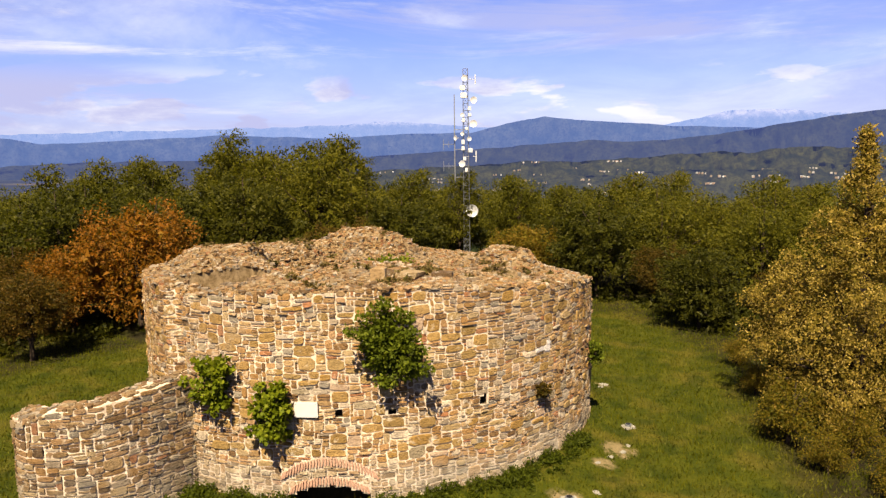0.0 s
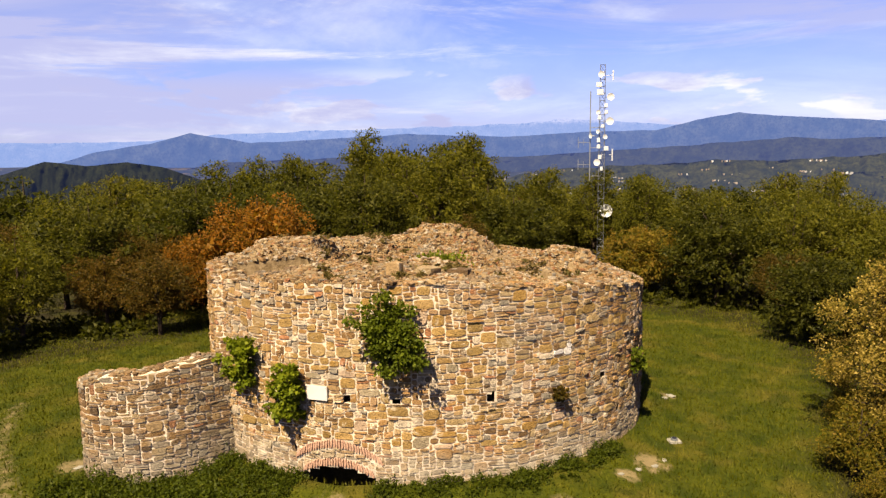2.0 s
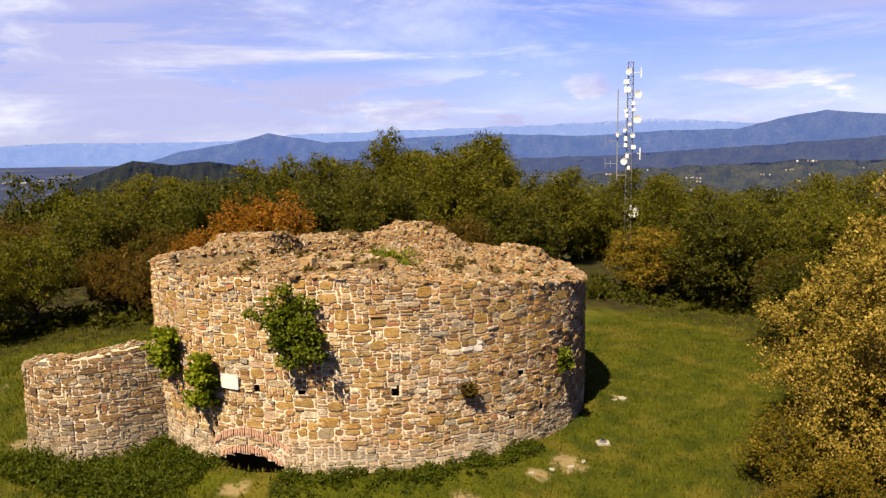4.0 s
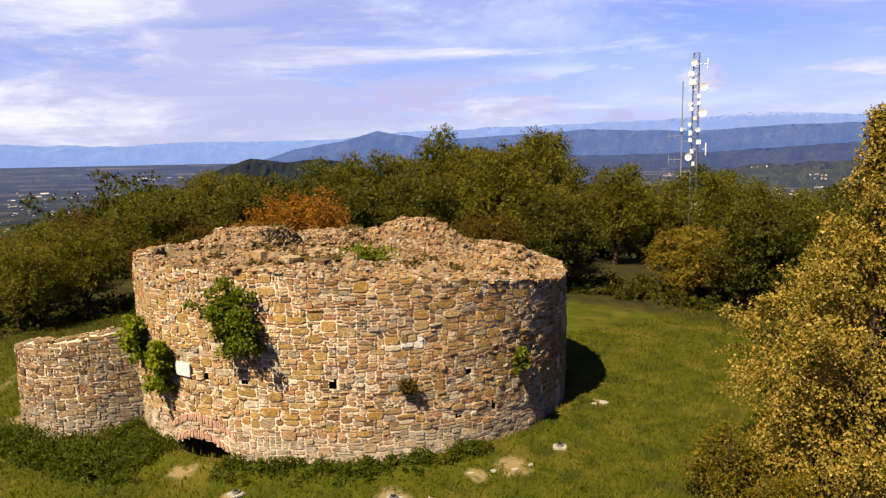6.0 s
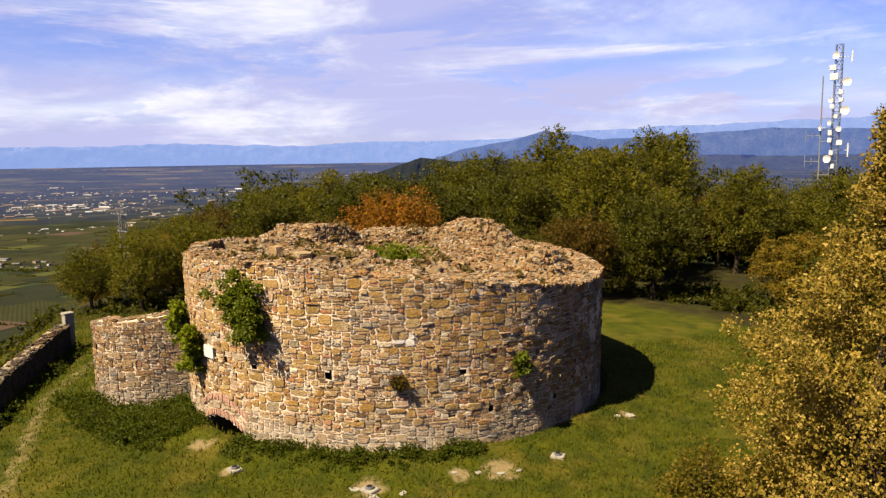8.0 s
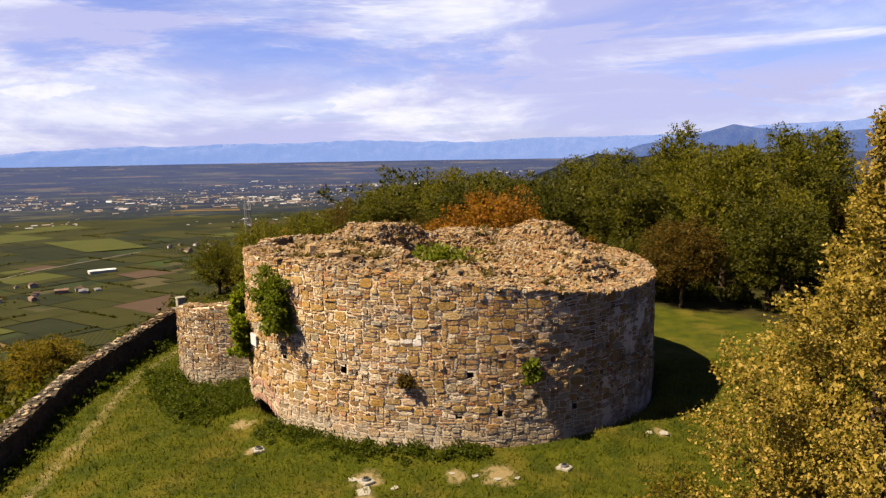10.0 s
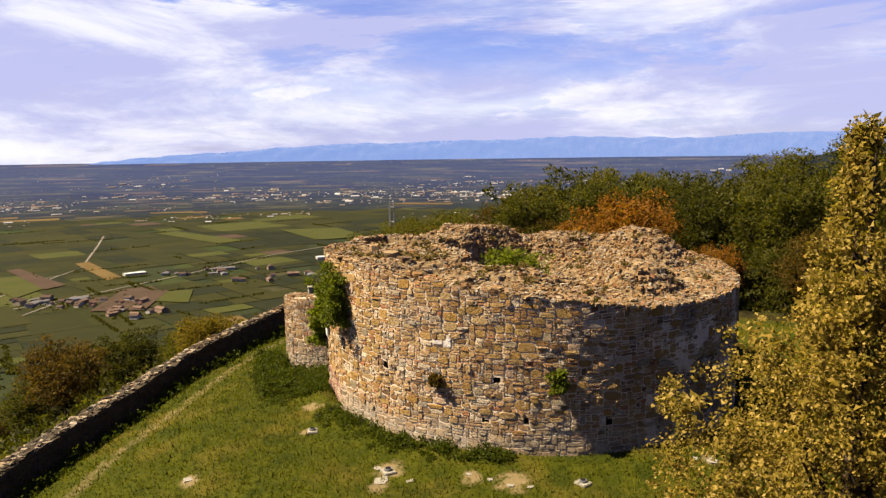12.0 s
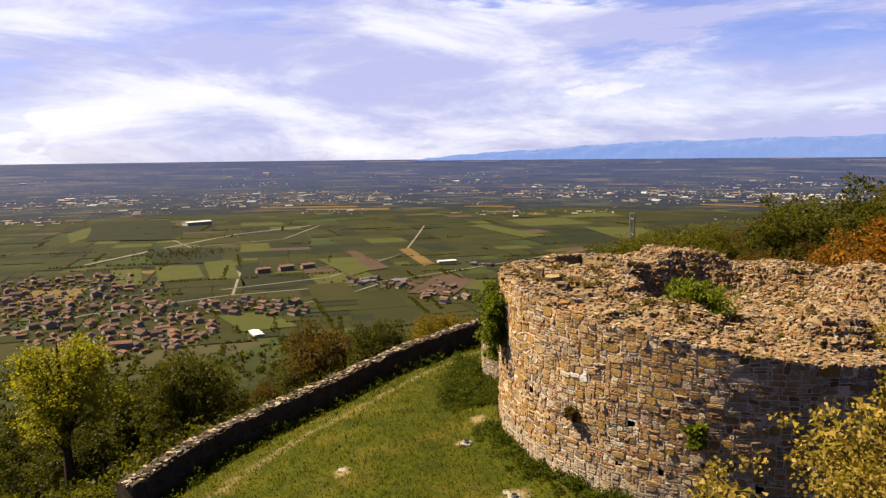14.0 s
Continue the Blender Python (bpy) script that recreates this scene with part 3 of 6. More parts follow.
def make_tower():
    tower = thing("ruined_tower", "ruined round tower of tan rubble stone with a broken top", "tower", at=(CX, CY, 0))
    # core of the wall with real holes
    na, nz, low = 720, 64, -0.8
    verts, faces, keep = [], [], {}
    for i in range(na):
        az = i * 360 / na
        hi = rim_z(az) - 0.02
        for j in range(nz + 1):
            z = low + (hi - low) * j / nz
            r = out_r(az) - 0.034 + 0.010 * fbm(az * 0.8, z * 4) + 0.05 * fbm(az * 0.12, z * 0.7)
            verts.append((r * math.cos(radians(az)), r * math.sin(radians(az)), z))
    m = nz + 1
    for i in range(na):
        az = (i + 0.5) * 360 / na
        hi = rim_z(az)
        for j in range(nz):
            z = low + (hi - low) * (j + 0.5) / nz
            a, b = i * m + j, ((i + 1) % na) * m + j
            if not in_hole(az, z):
                faces.append((a, b, b + 1, a + 1))
    mesh_ob("wall_core", verts, faces, MORTAR, tower, "pale lime mortar", smooth=True)
    # linings of the holes, their colour darkened to paint the shade inside
    for a, h, w, t in HOLES + [(ARCH_AZ, 0.0, ARCH_HALF, 0.80)]:
        r0, r1 = out_r(a) - 0.07, out_r(a) - (0.45 if w < 3 else 1.6)
        v = []
        for r in (r0, r1):
            for da, dz in ((-1, -1), (1, -1), (1, 1), (-1, 1)):
                b = a + da * (w + 0.5)
                v.append((r * math.cos(radians(b)), r * math.sin(radians(b)), h + dz * (t + 0.06)))
        mesh_ob("hole_lining", v, [(0, 1, 5, 4), (1, 2, 6, 5), (2, 3, 7, 6), (3, 0, 4, 7), (4, 5, 6, 7)], SHADE_MORTAR, tower)
    # rubble top
    nr = 64
    verts, faces = [], []
    for i in range(360):
        R = out_r(i)
        for j in range(nr + 1):
            r = (R - 0.02) * (1 - j / nr) ** 0.9 if j else R - 0.02
            x, y = r * math.cos(radians(i)), r * math.sin(radians(i))
            verts.append((x, y, top_z(x + CX, y + CY)))
    m = nr + 1
    for i in range(360):
        for j in range(nr):
            a, b = i * m + j, ((i + 1) % 360) * m + j
            faces.append((a, b, b + 1, a + 1))
    mesh_ob("rubble_top", verts, faces, RUBBLE, tower, "loose rubble and dry earth")
    return tower


TOWER = make_tower()

# ---------------------------------------------------------------- low curved wall and boundary wall
LOW_LINE = ((-7.40, -8.75), (-7.56, -9.30), (-7.40, -9.72), (-6.85, -10.02), (-5.82, -10.0), (-5.0, -9.68), (-4.1, -8.95), (-3.3, -7.8))
WALL_LINE = ((-15.85, -7.9), (-13.7, -9.75), (-8.15, -14.2), (-2.85, -17.35), (1.05, -19.65), (4.35, -21.0), (6.5, -21.6))


def along(line, step):
    """Points and outward normals (to the right of the way) along a smooth line."""
    pts = [Vector((*p, 0)) for p in line]
    out = []
    for i in range(len(pts) - 1):
        p0, p1, p2, p3 = pts[max(i - 1, 0)], pts[i], pts[i + 1], pts[min(i + 2, len(pts) - 1)]
        n = max(2, int((p2 - p1).length / step))
        for k in range(n):
            t = k / n
            out.append(0.5 * ((2 * p1) + (p2 - p0) * t + (2 * p0 - 5 * p1 + 4 * p2 - p3) * t * t + (3 * p1 - p0 - 3 * p2 + p3) * t ** 3))
    out.append(pts[-1])
    res = []
    for i, p in enumerate(out):
        d = (out[min(i + 1, len(out) - 1)] - out[max(i - 1, 0)]).normalized()
        res.append((p, Vector((d.y, -d.x, 0))))
    return res


def wall_core(line, thick, top, bottom, mat, name, parent):
    """A wall along a line: its outer face lies on the line (to the right of the way)."""
    pts = along(line, 0.15)
    verts, faces = [], []
    nz = 14
    for p, n in pts:
        zt, zb = top(p.x, p.y), bottom(p.x, p.y)
        ring = []
        for j in range(nz + 1):
            ring.append((p.x + 0.02 * fbm(p.x * 3, j), p.y, zb + (zt - zb) * j / nz))
        q = p - n * thick
        ring.append((p.x - n.x * thick * 0.5, p.y - n.y * thick * 0.5, zt + 0.05))
        for j in range(nz, -1, -1):
            ring.append((q.x, q.y, zb + (zt - zb) * j / nz))
        verts += ring
    m = 2 * (nz + 1) + 1
    for i in range(len(pts) - 1):
        for j in range(m - 1):
            a = i * m + j
            faces.append((a, a + m, a + m + 1, a + 1))
    faces.append(tuple(range(m)))
    faces.append(tuple(range(len(verts) - 1, len(verts) - 1 - m, -1)))
    return mesh_ob(name, verts, faces, mat, parent, "lime mortar bed", smooth=False)


def low_top(x, y):
    return 3.02 + 0.28 * smooth01((x + 7.3) / 1.6) + 0.22 * smooth01((x + 5.4) / 1.8) + 0.07 * fbm(x * 1.8, y * 1.8)


def bound_top(x, y):
    return float(np.interp(x, (-15.9, -8.1, -2.8, 1.1, 6.5), (1.3, 0.8, 0.45, 0.25, 0.0))) + 0.07 * fbm(x * 0.9, y * 0.9)


LOW = thing("low_wall", "low curved rubble stone wall joined to the tower", "wall")
wall_core([p for p in LOW_LINE], 0.75, low_top, lambda x, y: -0.6, MORTAR, "wall_core", LOW)
BOUND = thing("boundary_wall", "long rubble boundary wall with sides coloured for shade and a pale top", "wall")
# the core's dark mortar paints in the shade on this wall
wall_core(WALL_LINE, 0.62, bound_top, lambda x, y: ground_z(x, y) - 2.5, SHADE_MORTAR, "wall_core", BOUND)


# ---------------------------------------------------------------- trees
def leaves(rng, centres, spread, count, size, outward, corners=4):
    """Bent leaf blades scattered round the given centres."""
    c = np.repeat(centres, count, 0)
    n = len(c)
    off = rng.normal(size=(n, 3))
    off *= (rng.random((n, 1)) ** 0.4) / np.linalg.norm(off, axis=1, keepdims=True) * spread
    off[:, 2] *= 0.75
    p = c + off
    d = rng.normal(size=(n, 3)) + 0.9 * outward(p)
    d[:, 2] -= 0.25
    d /= np.linalg.norm(d, axis=1, keepdims=True)
    u = np.cross(d, rng.normal(size=(n, 3)))
    u /= np.linalg.norm(u, axis=1, keepdims=True)
    w = np.cross(d, u)
    s = size * (0.65 + 0.7 * rng.random((n, 1)))
    if corners == 3:
        return np.stack([p - (0.34 * u - 0.05 * w) * s, p + (0.34 * u + 0.05 * w) * s, p + d * s], 1)
    if corners == 4:
        return np.stack([p, p + (0.5 * d + 0.36 * u + 0.06 * w) * s, p + d * s, p + (0.5 * d - 0.36 * u + 0.06 * w) * s], 1)
    return np.stack([p, p + (0.30 * d + 0.20 * u + 0.05 * w) * s, p + (0.68 * d + 0.38 * u + 0.08 * w) * s, p + d * s - 0.08 * w * s,
                     p + (0.68 * d - 0.38 * u + 0.08 * w) * s, p + (0.30 * d - 0.20 * u + 0.05 * w) * s], 1)


def limb(verts, faces, pts, radii, sides=6):
    base = len(verts)
    for i, (p, r) in enumerate(zip(pts, radii)):
        d = (pts[min(i + 1, len(pts) - 1)] - pts[max(i - 1, 0)]).normalized()
        u = d.orthogonal().normalized()
        w = d.cross(u)
        for k in range(sides):
            a = 2 * math.pi * k / sides
            verts.append(p + (u * math.cos(a) + w * math.sin(a)) * r)
    for i in range(len(pts) - 1):
        for k in range(sides):
            a, b = base + i * sides + k, base + i * sides + (k + 1) % sides
            faces.append((a, b, b + sides, a + sides))


def make_tree(seed, name, label, species, height, radius, clear, clumps, per, size, lobes=5, corners=3, spread=0.6, category="tree", group="trees round the tower", cone=False):
    """A tree: tapered trunk and limbs, and a crown of leaf clumps that bulge into lobes."""
    rng = np.random.default_rng(seed)
    rnd = random.Random(seed)
    tree = thing(name, label, category, group)
    verts, faces = [], []
    mid = clear + (height - clear) * 0.5
    lean = Vector((rnd.uniform(-0.3, 0.3), rnd.uniform(-0.3, 0.3), 0))
    trunk = [Vector((0, 0, -0.4)), Vector((0, 0, clear * 0.5)) + lean * 0.3, Vector((0, 0, mid)) + lean, Vector((0, 0, height * 0.93)) + lean * 1.3]
    r0 = 0.022 * height + 0.03
    limb(verts, faces, trunk, (r0 * 1.25, r0, r0 * 0.6, 0.02))
    blobs = []
    for k in range(lobes):
        a = k * 2.4 + rnd.uniform(-0.4, 0.4)
        f = (k + rnd.uniform(0.2, 0.8)) / lobes
        full = math.sqrt(1 - (1.45 * (f - 0.46)) ** 2) if f > 0.46 else 0.84 + 0.35 * f
        rb = radius * rnd.uniform(0.38, 0.52) * (1.0 if f < 0.7 else 0.9)
        rr = max(0.0, radius * full * rnd.uniform(0.85, 1.08) - rb)
        blobs.append((np.array([math.cos(a) * rr + lean.x * f, math.sin(a) * rr + lean.y * f, clear + rb * 0.8 + (height - clear - 1.7 * rb) * f]), rb))
    blobs.append((np.array([0, 0, mid]), radius * 0.62))
    if cone:
        # an oak: wide at the foot, with boughs at every height and a slender top
        blobs = []
        for k in range(lobes):
            f = (k + rnd.uniform(0.1, 0.9)) / lobes
            a = k * 2.4 + rnd.uniform(-0.5, 0.5)
            edge = radius * float(np.interp(f, (0, 0.28, 0.5, 0.68, 0.85, 1.0), (0.95, 1.0, 0.76, 0.36, 0.16, 0.05)))
            rb = 0.17 * edge + 0.30
            rr = max(0.0, edge * rnd.uniform(0.72, 1.05) - rb)
            blobs.append((np.array([math.cos(a) * rr, math.sin(a) * rr, clear + 0.5 + (height - clear - 0.75) * f]), rb * rnd.uniform(0.8, 1.2)))
            if edge > 1.6:
                rr *= rnd.uniform(0.35, 0.6)
                blobs.append((np.array([math.cos(a + 1.2) * rr, math.sin(a + 1.2) * rr, clear + 0.5 + (height - clear - 0.75) * f]), rb))
    cen = []
    for c, r in blobs:
        n = int(clumps * r * r / sum(b[1] ** 2 for b in blobs))
        v = rng.normal(size=(n, 3))
        v /= np.linalg.norm(v, axis=1, keepdims=True)
        v *= r * (0.62 + 0.42 * rng.random((n, 1)))
        v[:, 2] *= 0.95
        cen.append(c + v)
    cen = np.concatenate(cen)
    cen = cen[cen[:, 2] > clear * 0.75]
    axis = np.array([0, 0, mid])
    for p in cen[:: max(1, len(cen) // 22)]:
        t = rnd.uniform(0.35, 0.8)
        s = Vector((0, 0, max(0.2, min(p[2] * 0.75, height * 0.8)) * t + clear * 0.3)) + lean * t
        e = Vector(p)
        m = (s + e) / 2 + Vector((0, 0, 0.25))
        limb(verts, faces, [s, m, e], (r0 * 0.42, r0 * 0.25, 0.012), 5)
    mesh_ob("trunk", verts, faces, BARK, tree, "dark bark", smooth=True)

    def outward(p):
        q = p - axis
        return q / (np.linalg.norm(q, axis=1, keepdims=True) + 1e-6)

    lv = leaves(rng, cen, spread, per, size, outward, corners)
    quads_ob("crown", lv, corners, LEAF[species], tree)
    inner = np.concatenate([c + np.clip(rng.normal(size=(26, 3)) * 0.30, -0.5, 0.5) * r for c, r in blobs])
    big = leaves(rng, inner, 0.25, 6 if cone or height < 4 else 5, 0.13 if cone else 0.17 if height < 4 else 0.34, outward, 3)
    quads_ob("inner_crown", big, 3, LEAF[species], tree, "shaded inner leaves")
    return tree


def at_scale(x, y, z, turn, s, sz=None):
    return pose(x, y, z, 0, 0, turn) @ Matrix.Diagonal((s, s, sz or s, 1))


PROTO = {}


def plant(kind, x, y, s=1.0, turn=None, dz=0.0, sz=None):
    m = at_scale(x, y, ground_z(x, y) + dz, turn if turn is not None else random.uniform(0, 360), s, sz)
    if kind in USED:
        return copy_thing(PROTO[kind], m)
    USED.add(kind)
    PROTO[kind].matrix_basis = m
    PROTO[kind].scale = (1, 1, 1)
    PROTO[kind].matrix_basis = m
    return PROTO[kind]


USED = set()
# ---------------------------------------------------------------- masonry pieces
def stone_verts(seed, n=10):
    """A field stone seen from its face: x along the wall, y out of it, z up, one unit wide and high."""
    rnd = random.Random(seed)
    rings = [[], [], []]
    for k in range(n):
        a = 2 * math.pi * (k + 0.5 + rnd.uniform(-0.22, 0.22)) / n
        c, s = math.cos(a), math.sin(a)
        p = 1.0 / max(abs(c), abs(s)) * 0.86 + 0.14
        rr = 0.5 * p * rnd.uniform(0.90, 1.06)
        x, z = max(-0.5, min(0.5, c * rr)), max(-0.5, min(0.5, s * rr))
        rings[0].append((x, -0.6, z))
        rings[1].append((x * 0.97, 0.55 + rnd.uniform(-0.12, 0.1), z * 0.97))
        rings[2].append((x * 0.88, 1.0 + rnd.uniform(-0.15, 0.15), z * 0.86))
    v = rings[0] + rings[1] + rings[2] + [(0, 1.05, 0)]
    f = []
    for r in range(2):
        for k in range(n):
            a, b = r * n + k, r * n + (k + 1) % n
            f.append((b, a, a + n, b + n))
    for k in range(n):
        f.append((2 * n + (k + 1) % n, 2 * n + k, 3 * n))
    return np.array(v), f


def slab_verts(seed):
    """A broken flat slab lying down, one unit in each direction."""
    rnd = random.Random(seed)
    v = []
    for z in (-0.5, 0.5):
        for k in range(5):
            a = 2 * math.pi * (k + rnd.uniform(-0.3, 0.3)) / 5
            r = 0.5 * rnd.uniform(0.75, 1.05)
            v.append((r * math.cos(a), r * math.sin(a), z * rnd.uniform(0.8, 1.1)))
    f = [(4, 3, 2, 1, 0), (5, 6, 7, 8, 9)] + [(k, (k + 1) % 5, 5 + (k + 1) % 5, 5 + k) for k in range(5)]
    return np.array(v), f


STONES = [stone_verts(500 + k) for k in range(28)]
SLABS = [slab_verts(900 + k) for k in range(16)]


def shared(protos, name, mat):
    out = []
    for v, f in protos:
        me = bpy.data.meshes.new(name)
        me.from_pydata([tuple(p) for p in v], [], f)
        me.materials.append(mat)
        out.append(me)
    return out


STONE_ME = shared(STONES, "stone", STONE_PIECE)
TOP_STONE = stone_mat("loose rubble", "island", 0.84, 0.04)
SLAB_ME = shared(SLABS, "slab", STONE_PIECE)


class Pile:
    """Collects pieces: some as objects of their own, the rest joined into one mesh."""

    def __init__(self, parent, protos, meshes, name):
        self.parent, self.protos, self.meshes, self.name = parent, protos, meshes, name
        self.v, self.f, self.count, self.alone = [], [], 0, 0

    def add(self, k, m, single=False):
        if single and self.alone < 300:
            ob = new(self.name, self.meshes[k % len(self.meshes)])
            ob.parent = self.parent
            ob.matrix_basis = m
            self.alone += 1
            return
        v, f = self.protos[k % len(self.protos)]
        a = np.array(m)
        self.v.append(v @ a[:3, :3].T + a[:3, 3])
        self.f += [tuple(i + self.count for i in face) for face in f]
        self.count += len(v)

    def add_raw(self, v, f, single, mat):
        if single and self.alone < 300:
            c = v.mean(0)
            ob = mesh_ob(self.name, v - c, f, mat, self.parent)
            ob.location = c
            self.alone += 1
            return
        self.v.append(v)
        self.f += [tuple(i + self.count for i in face) for face in f]
        self.count += len(v)

    def done(self, name, label, mat=None):
        if self.v:
            ob = mesh_ob(name, np.concatenate(self.v), self.f, mat or STONE, self.parent, label)
            tagged(ob, kind="stuff")


def face_pose(p, n, w, h, d, roll=0.0):
    """A piece on a face: its place, the way out of the face, and its size."""
    n = n.normalized()
    x = Vector((-n.y, n.x, 0)).normalized()
    z = Vector((0, 0, 1))
    m = Matrix((x * w, n * d, z * h)).transposed().to_4x4()
    if roll:
        m = Matrix.Rotation(roll, 4, n) @ m
    m.translation = p
    return m


def rubble(length, low, high, seed, big=0.085, clear=None):
    """Random rubble: stones of many sizes packed on the unrolled face; yields four corners and how many cells a stone fills."""
    rnd = random.Random(seed)
    nx, nz = int(length / 0.095), int((high - low) / 0.078)
    cw, ch = length / nx, (high - low) / nz
    taken = np.zeros((nz + 1, nx + 1), bool)
    if clear:
        for j in range(nz):
            for i in range(nx):
                taken[j, i] = clear((i + 0.5) * cw, low + (j + 0.5) * ch)
    taken[nz, :] = taken[:, nx] = True

    def corner(i, j):
        a, v = i * cw, low + j * ch
        p = Vector((a, v, seed))
        u = 0.040 * noise.noise(p * 2.7) + 0.030 * noise.noise(p * 7.3)
        w = 0.10 * noise.noise(Vector((a * 0.55, v * 0.8, seed + 3))) + 0.040 * noise.noise(p * 3.3 + Vector((9, 4, 0))) + 0.022 * noise.noise(p * 8.1)
        return a + u, v + w

    for j in range(nz):
        for i in range(nx):
            if taken[j, i]:
                continue
            q = rnd.random()
            b = big * (0.5 + 2.2 * max(0.0, noise.noise(Vector((i * cw * 0.45, j * ch * 0.6, seed + 20)))))
            if q < b:
                w, h = rnd.randint(4, 6), rnd.randint(3, 4)
            elif q < 0.24:
                w, h = rnd.randint(3, 5), 2
            elif q < 0.64:
                w, h = rnd.randint(2, 4), 1
            elif q < 0.80:
                w, h = rnd.randint(2, 3), 2
            elif q < 0.85:
                w, h = rnd.randint(2, 3), 3
            else:
                w, h = 1, rnd.randint(1, 2)
            run = 1
            while run < w + 1 and not taken[j, i + run]:
                run += 1
            w = w + 1 if run == w + 1 and taken[j, i + run] else min(w, run)
            while h > 1 and (j + h > nz or taken[j:j + h, i:i + w].any()):
                h -= 1
            taken[j:j + h, i:i + w] = True
            yield [corner(i, j), corner(i + w, j), corner(i + w, j + h), corner(i, j + h)], w * h


def stone_on(quad, rnd, place, gap, depth):
    """A stone that fills a four-cornered bed; place(u, v, out) sets it on its face."""
    cu, cv = sum(c[0] for c in quad) / 4, sum(c[1] for c in quad) / 4
    hw = max(0.03, (quad[1][0] + quad[2][0] - quad[0][0] - quad[3][0]) / 4)
    hh = max(0.03, (quad[2][1] + quad[3][1] - quad[0][1] - quad[1][1]) / 4)
    ku, kv = max(0.35, 1 - gap / hw), max(0.35, 1 - gap / hh)
    pts = []
    for k in range(4):
        a, b = quad[k], quad[(k + 1) % 4]
        for t in (rnd.uniform(0.07, 0.28), rnd.uniform(0.70, 0.93)):
            pts.append((a[0] + (b[0] - a[0]) * t, a[1] + (b[1] - a[1]) * t))
    ring = [(cu + (x - cu) * ku * rnd.uniform(0.90, 1.05), cv + (y - cv) * kv * rnd.uniform(0.89, 1.05)) for x, y in pts]
    tilt_u, tilt_v = rnd.uniform(-0.25, 0.25), rnd.uniform(-0.25, 0.25)
    v = [place(x, y, -0.05) for x, y in ring]
    v += [place(x, y, depth * 0.55) for x, y in ring]
    for x, y in ring:
        out = depth * (1 + tilt_u * (x - cu) / hw + tilt_v * (y - cv) / hh + rnd.uniform(-0.12, 0.12))
        v.append(place(cu + (x - cu) * 0.95, cv + (y - cv) * 0.94, out))
    v.append(place(cu, cv, depth * rnd.uniform(0.95, 1.15)))
    n = 8
    f = [(r * n + k, r * n + (k + 1) % n, (r + 1) * n + (k + 1) % n, (r + 1) * n + k) for r in range(2) for k in range(n)]
    f += [(2 * n + k, 2 * n + (k + 1) % n, 3 * n) for k in range(n)]
    return np.array(v), f


def face_tower():
    rnd = random.Random(21)
    pile = Pile(TOWER, STONES, STONE_ME, "stone")
    blocks = Pile(TOWER, STONES, STONE_ME, "stone_block")
    bricks = Pile(TOWER, STONES, shared(STONES, "brick", BRICK), "brick")
    R = 8.37

    def place(a, v, out):
        az = 100 + math.degrees(a / R)
        r = out_r(az) - 0.03 + 0.05 * fbm(az * 0.12, v * 0.7) + out
        return (r * math.cos(radians(az)), r * math.sin(radians(az)), v)

    def clear(a, v):
        az = (100 + math.degrees(a / R)) % 360
        if v > 3.2:
            return False
        return in_hole(az, v, 0.01) or any(lift - 0.02 < v - arch_z(az) < lift + tall for lift, half, tall in BRICK_RINGS if abs(az - ARCH_AZ) < half + 0.4)

    for quad, cells in rubble(2 * math.pi * R, -0.35, 6.5, 5, clear=clear):
        a, v = sum(c[0] for c in quad) / 4, sum(c[1] for c in quad) / 4
        az = (100 + math.degrees(a / R)) % 360
        rim = rim_z(az) + 0.05
        if v > rim - 0.03:
            continue
        quad = [(c[0], min(c[1], rim)) for c in quad]
        # the foot of the wall is smeared with old mortar, so its stones stand out less
        flat = 0.65 if v < 1.2 + 0.5 * noise.noise(Vector((a * 0.5, v, 3))) else 1.0
        w, f = stone_on(quad, rnd, place, rnd.uniform(0.007, 0.020), (rnd.uniform(0.012, 0.038) + (0.03 if rnd.random() < 0.1 else 0)) * flat)
        if abs(az - 315.3) < 1.8 and abs(v - 3.84) < 0.13 and cells > 1:
            mesh_ob("pale_stone", w, f, PALE, TOWER, "white limestone block")
        elif cells >= 9 and v > 1.3:
            blocks.add_raw(w, f, 285 < az < 330, OCHRE_PIECE)
        else:
            pile.add_raw(w, f, 297 < az < 312, STONE_PIECE)
    # two rings of bricks on edge over the buried doorway
    for lift, half, tall in BRICK_RINGS:
        n = int(2 * half * math.pi / 180 * R / 0.078)
        for k in range(n + 1):
            t = 2 * k / n - 1
            az = ARCH_AZ + t * half
            z = arch_z(az) + lift + tall * 0.48
            d = Vector((math.cos(radians(az)), math.sin(radians(az)), 0))
            m = face_pose(d * (out_r(az) - 0.03) + Vector((0, 0, z)), d, 0.066 * rnd.uniform(0.8, 1.1), tall * rnd.uniform(0.85, 1.08), rnd.uniform(0.03, 0.06), t * 0.30 + rnd.gauss(0, 0.05))
            bricks.add(rnd.randrange(28), m, True)
    bricks.done("bricks", "worn pinkish bricks on edge", BRICK)
    blocks.done("block_facing", "large ochre field stones", OCHRE)
    pile.done("stone_facing", "tan, ochre and grey rubble stones")


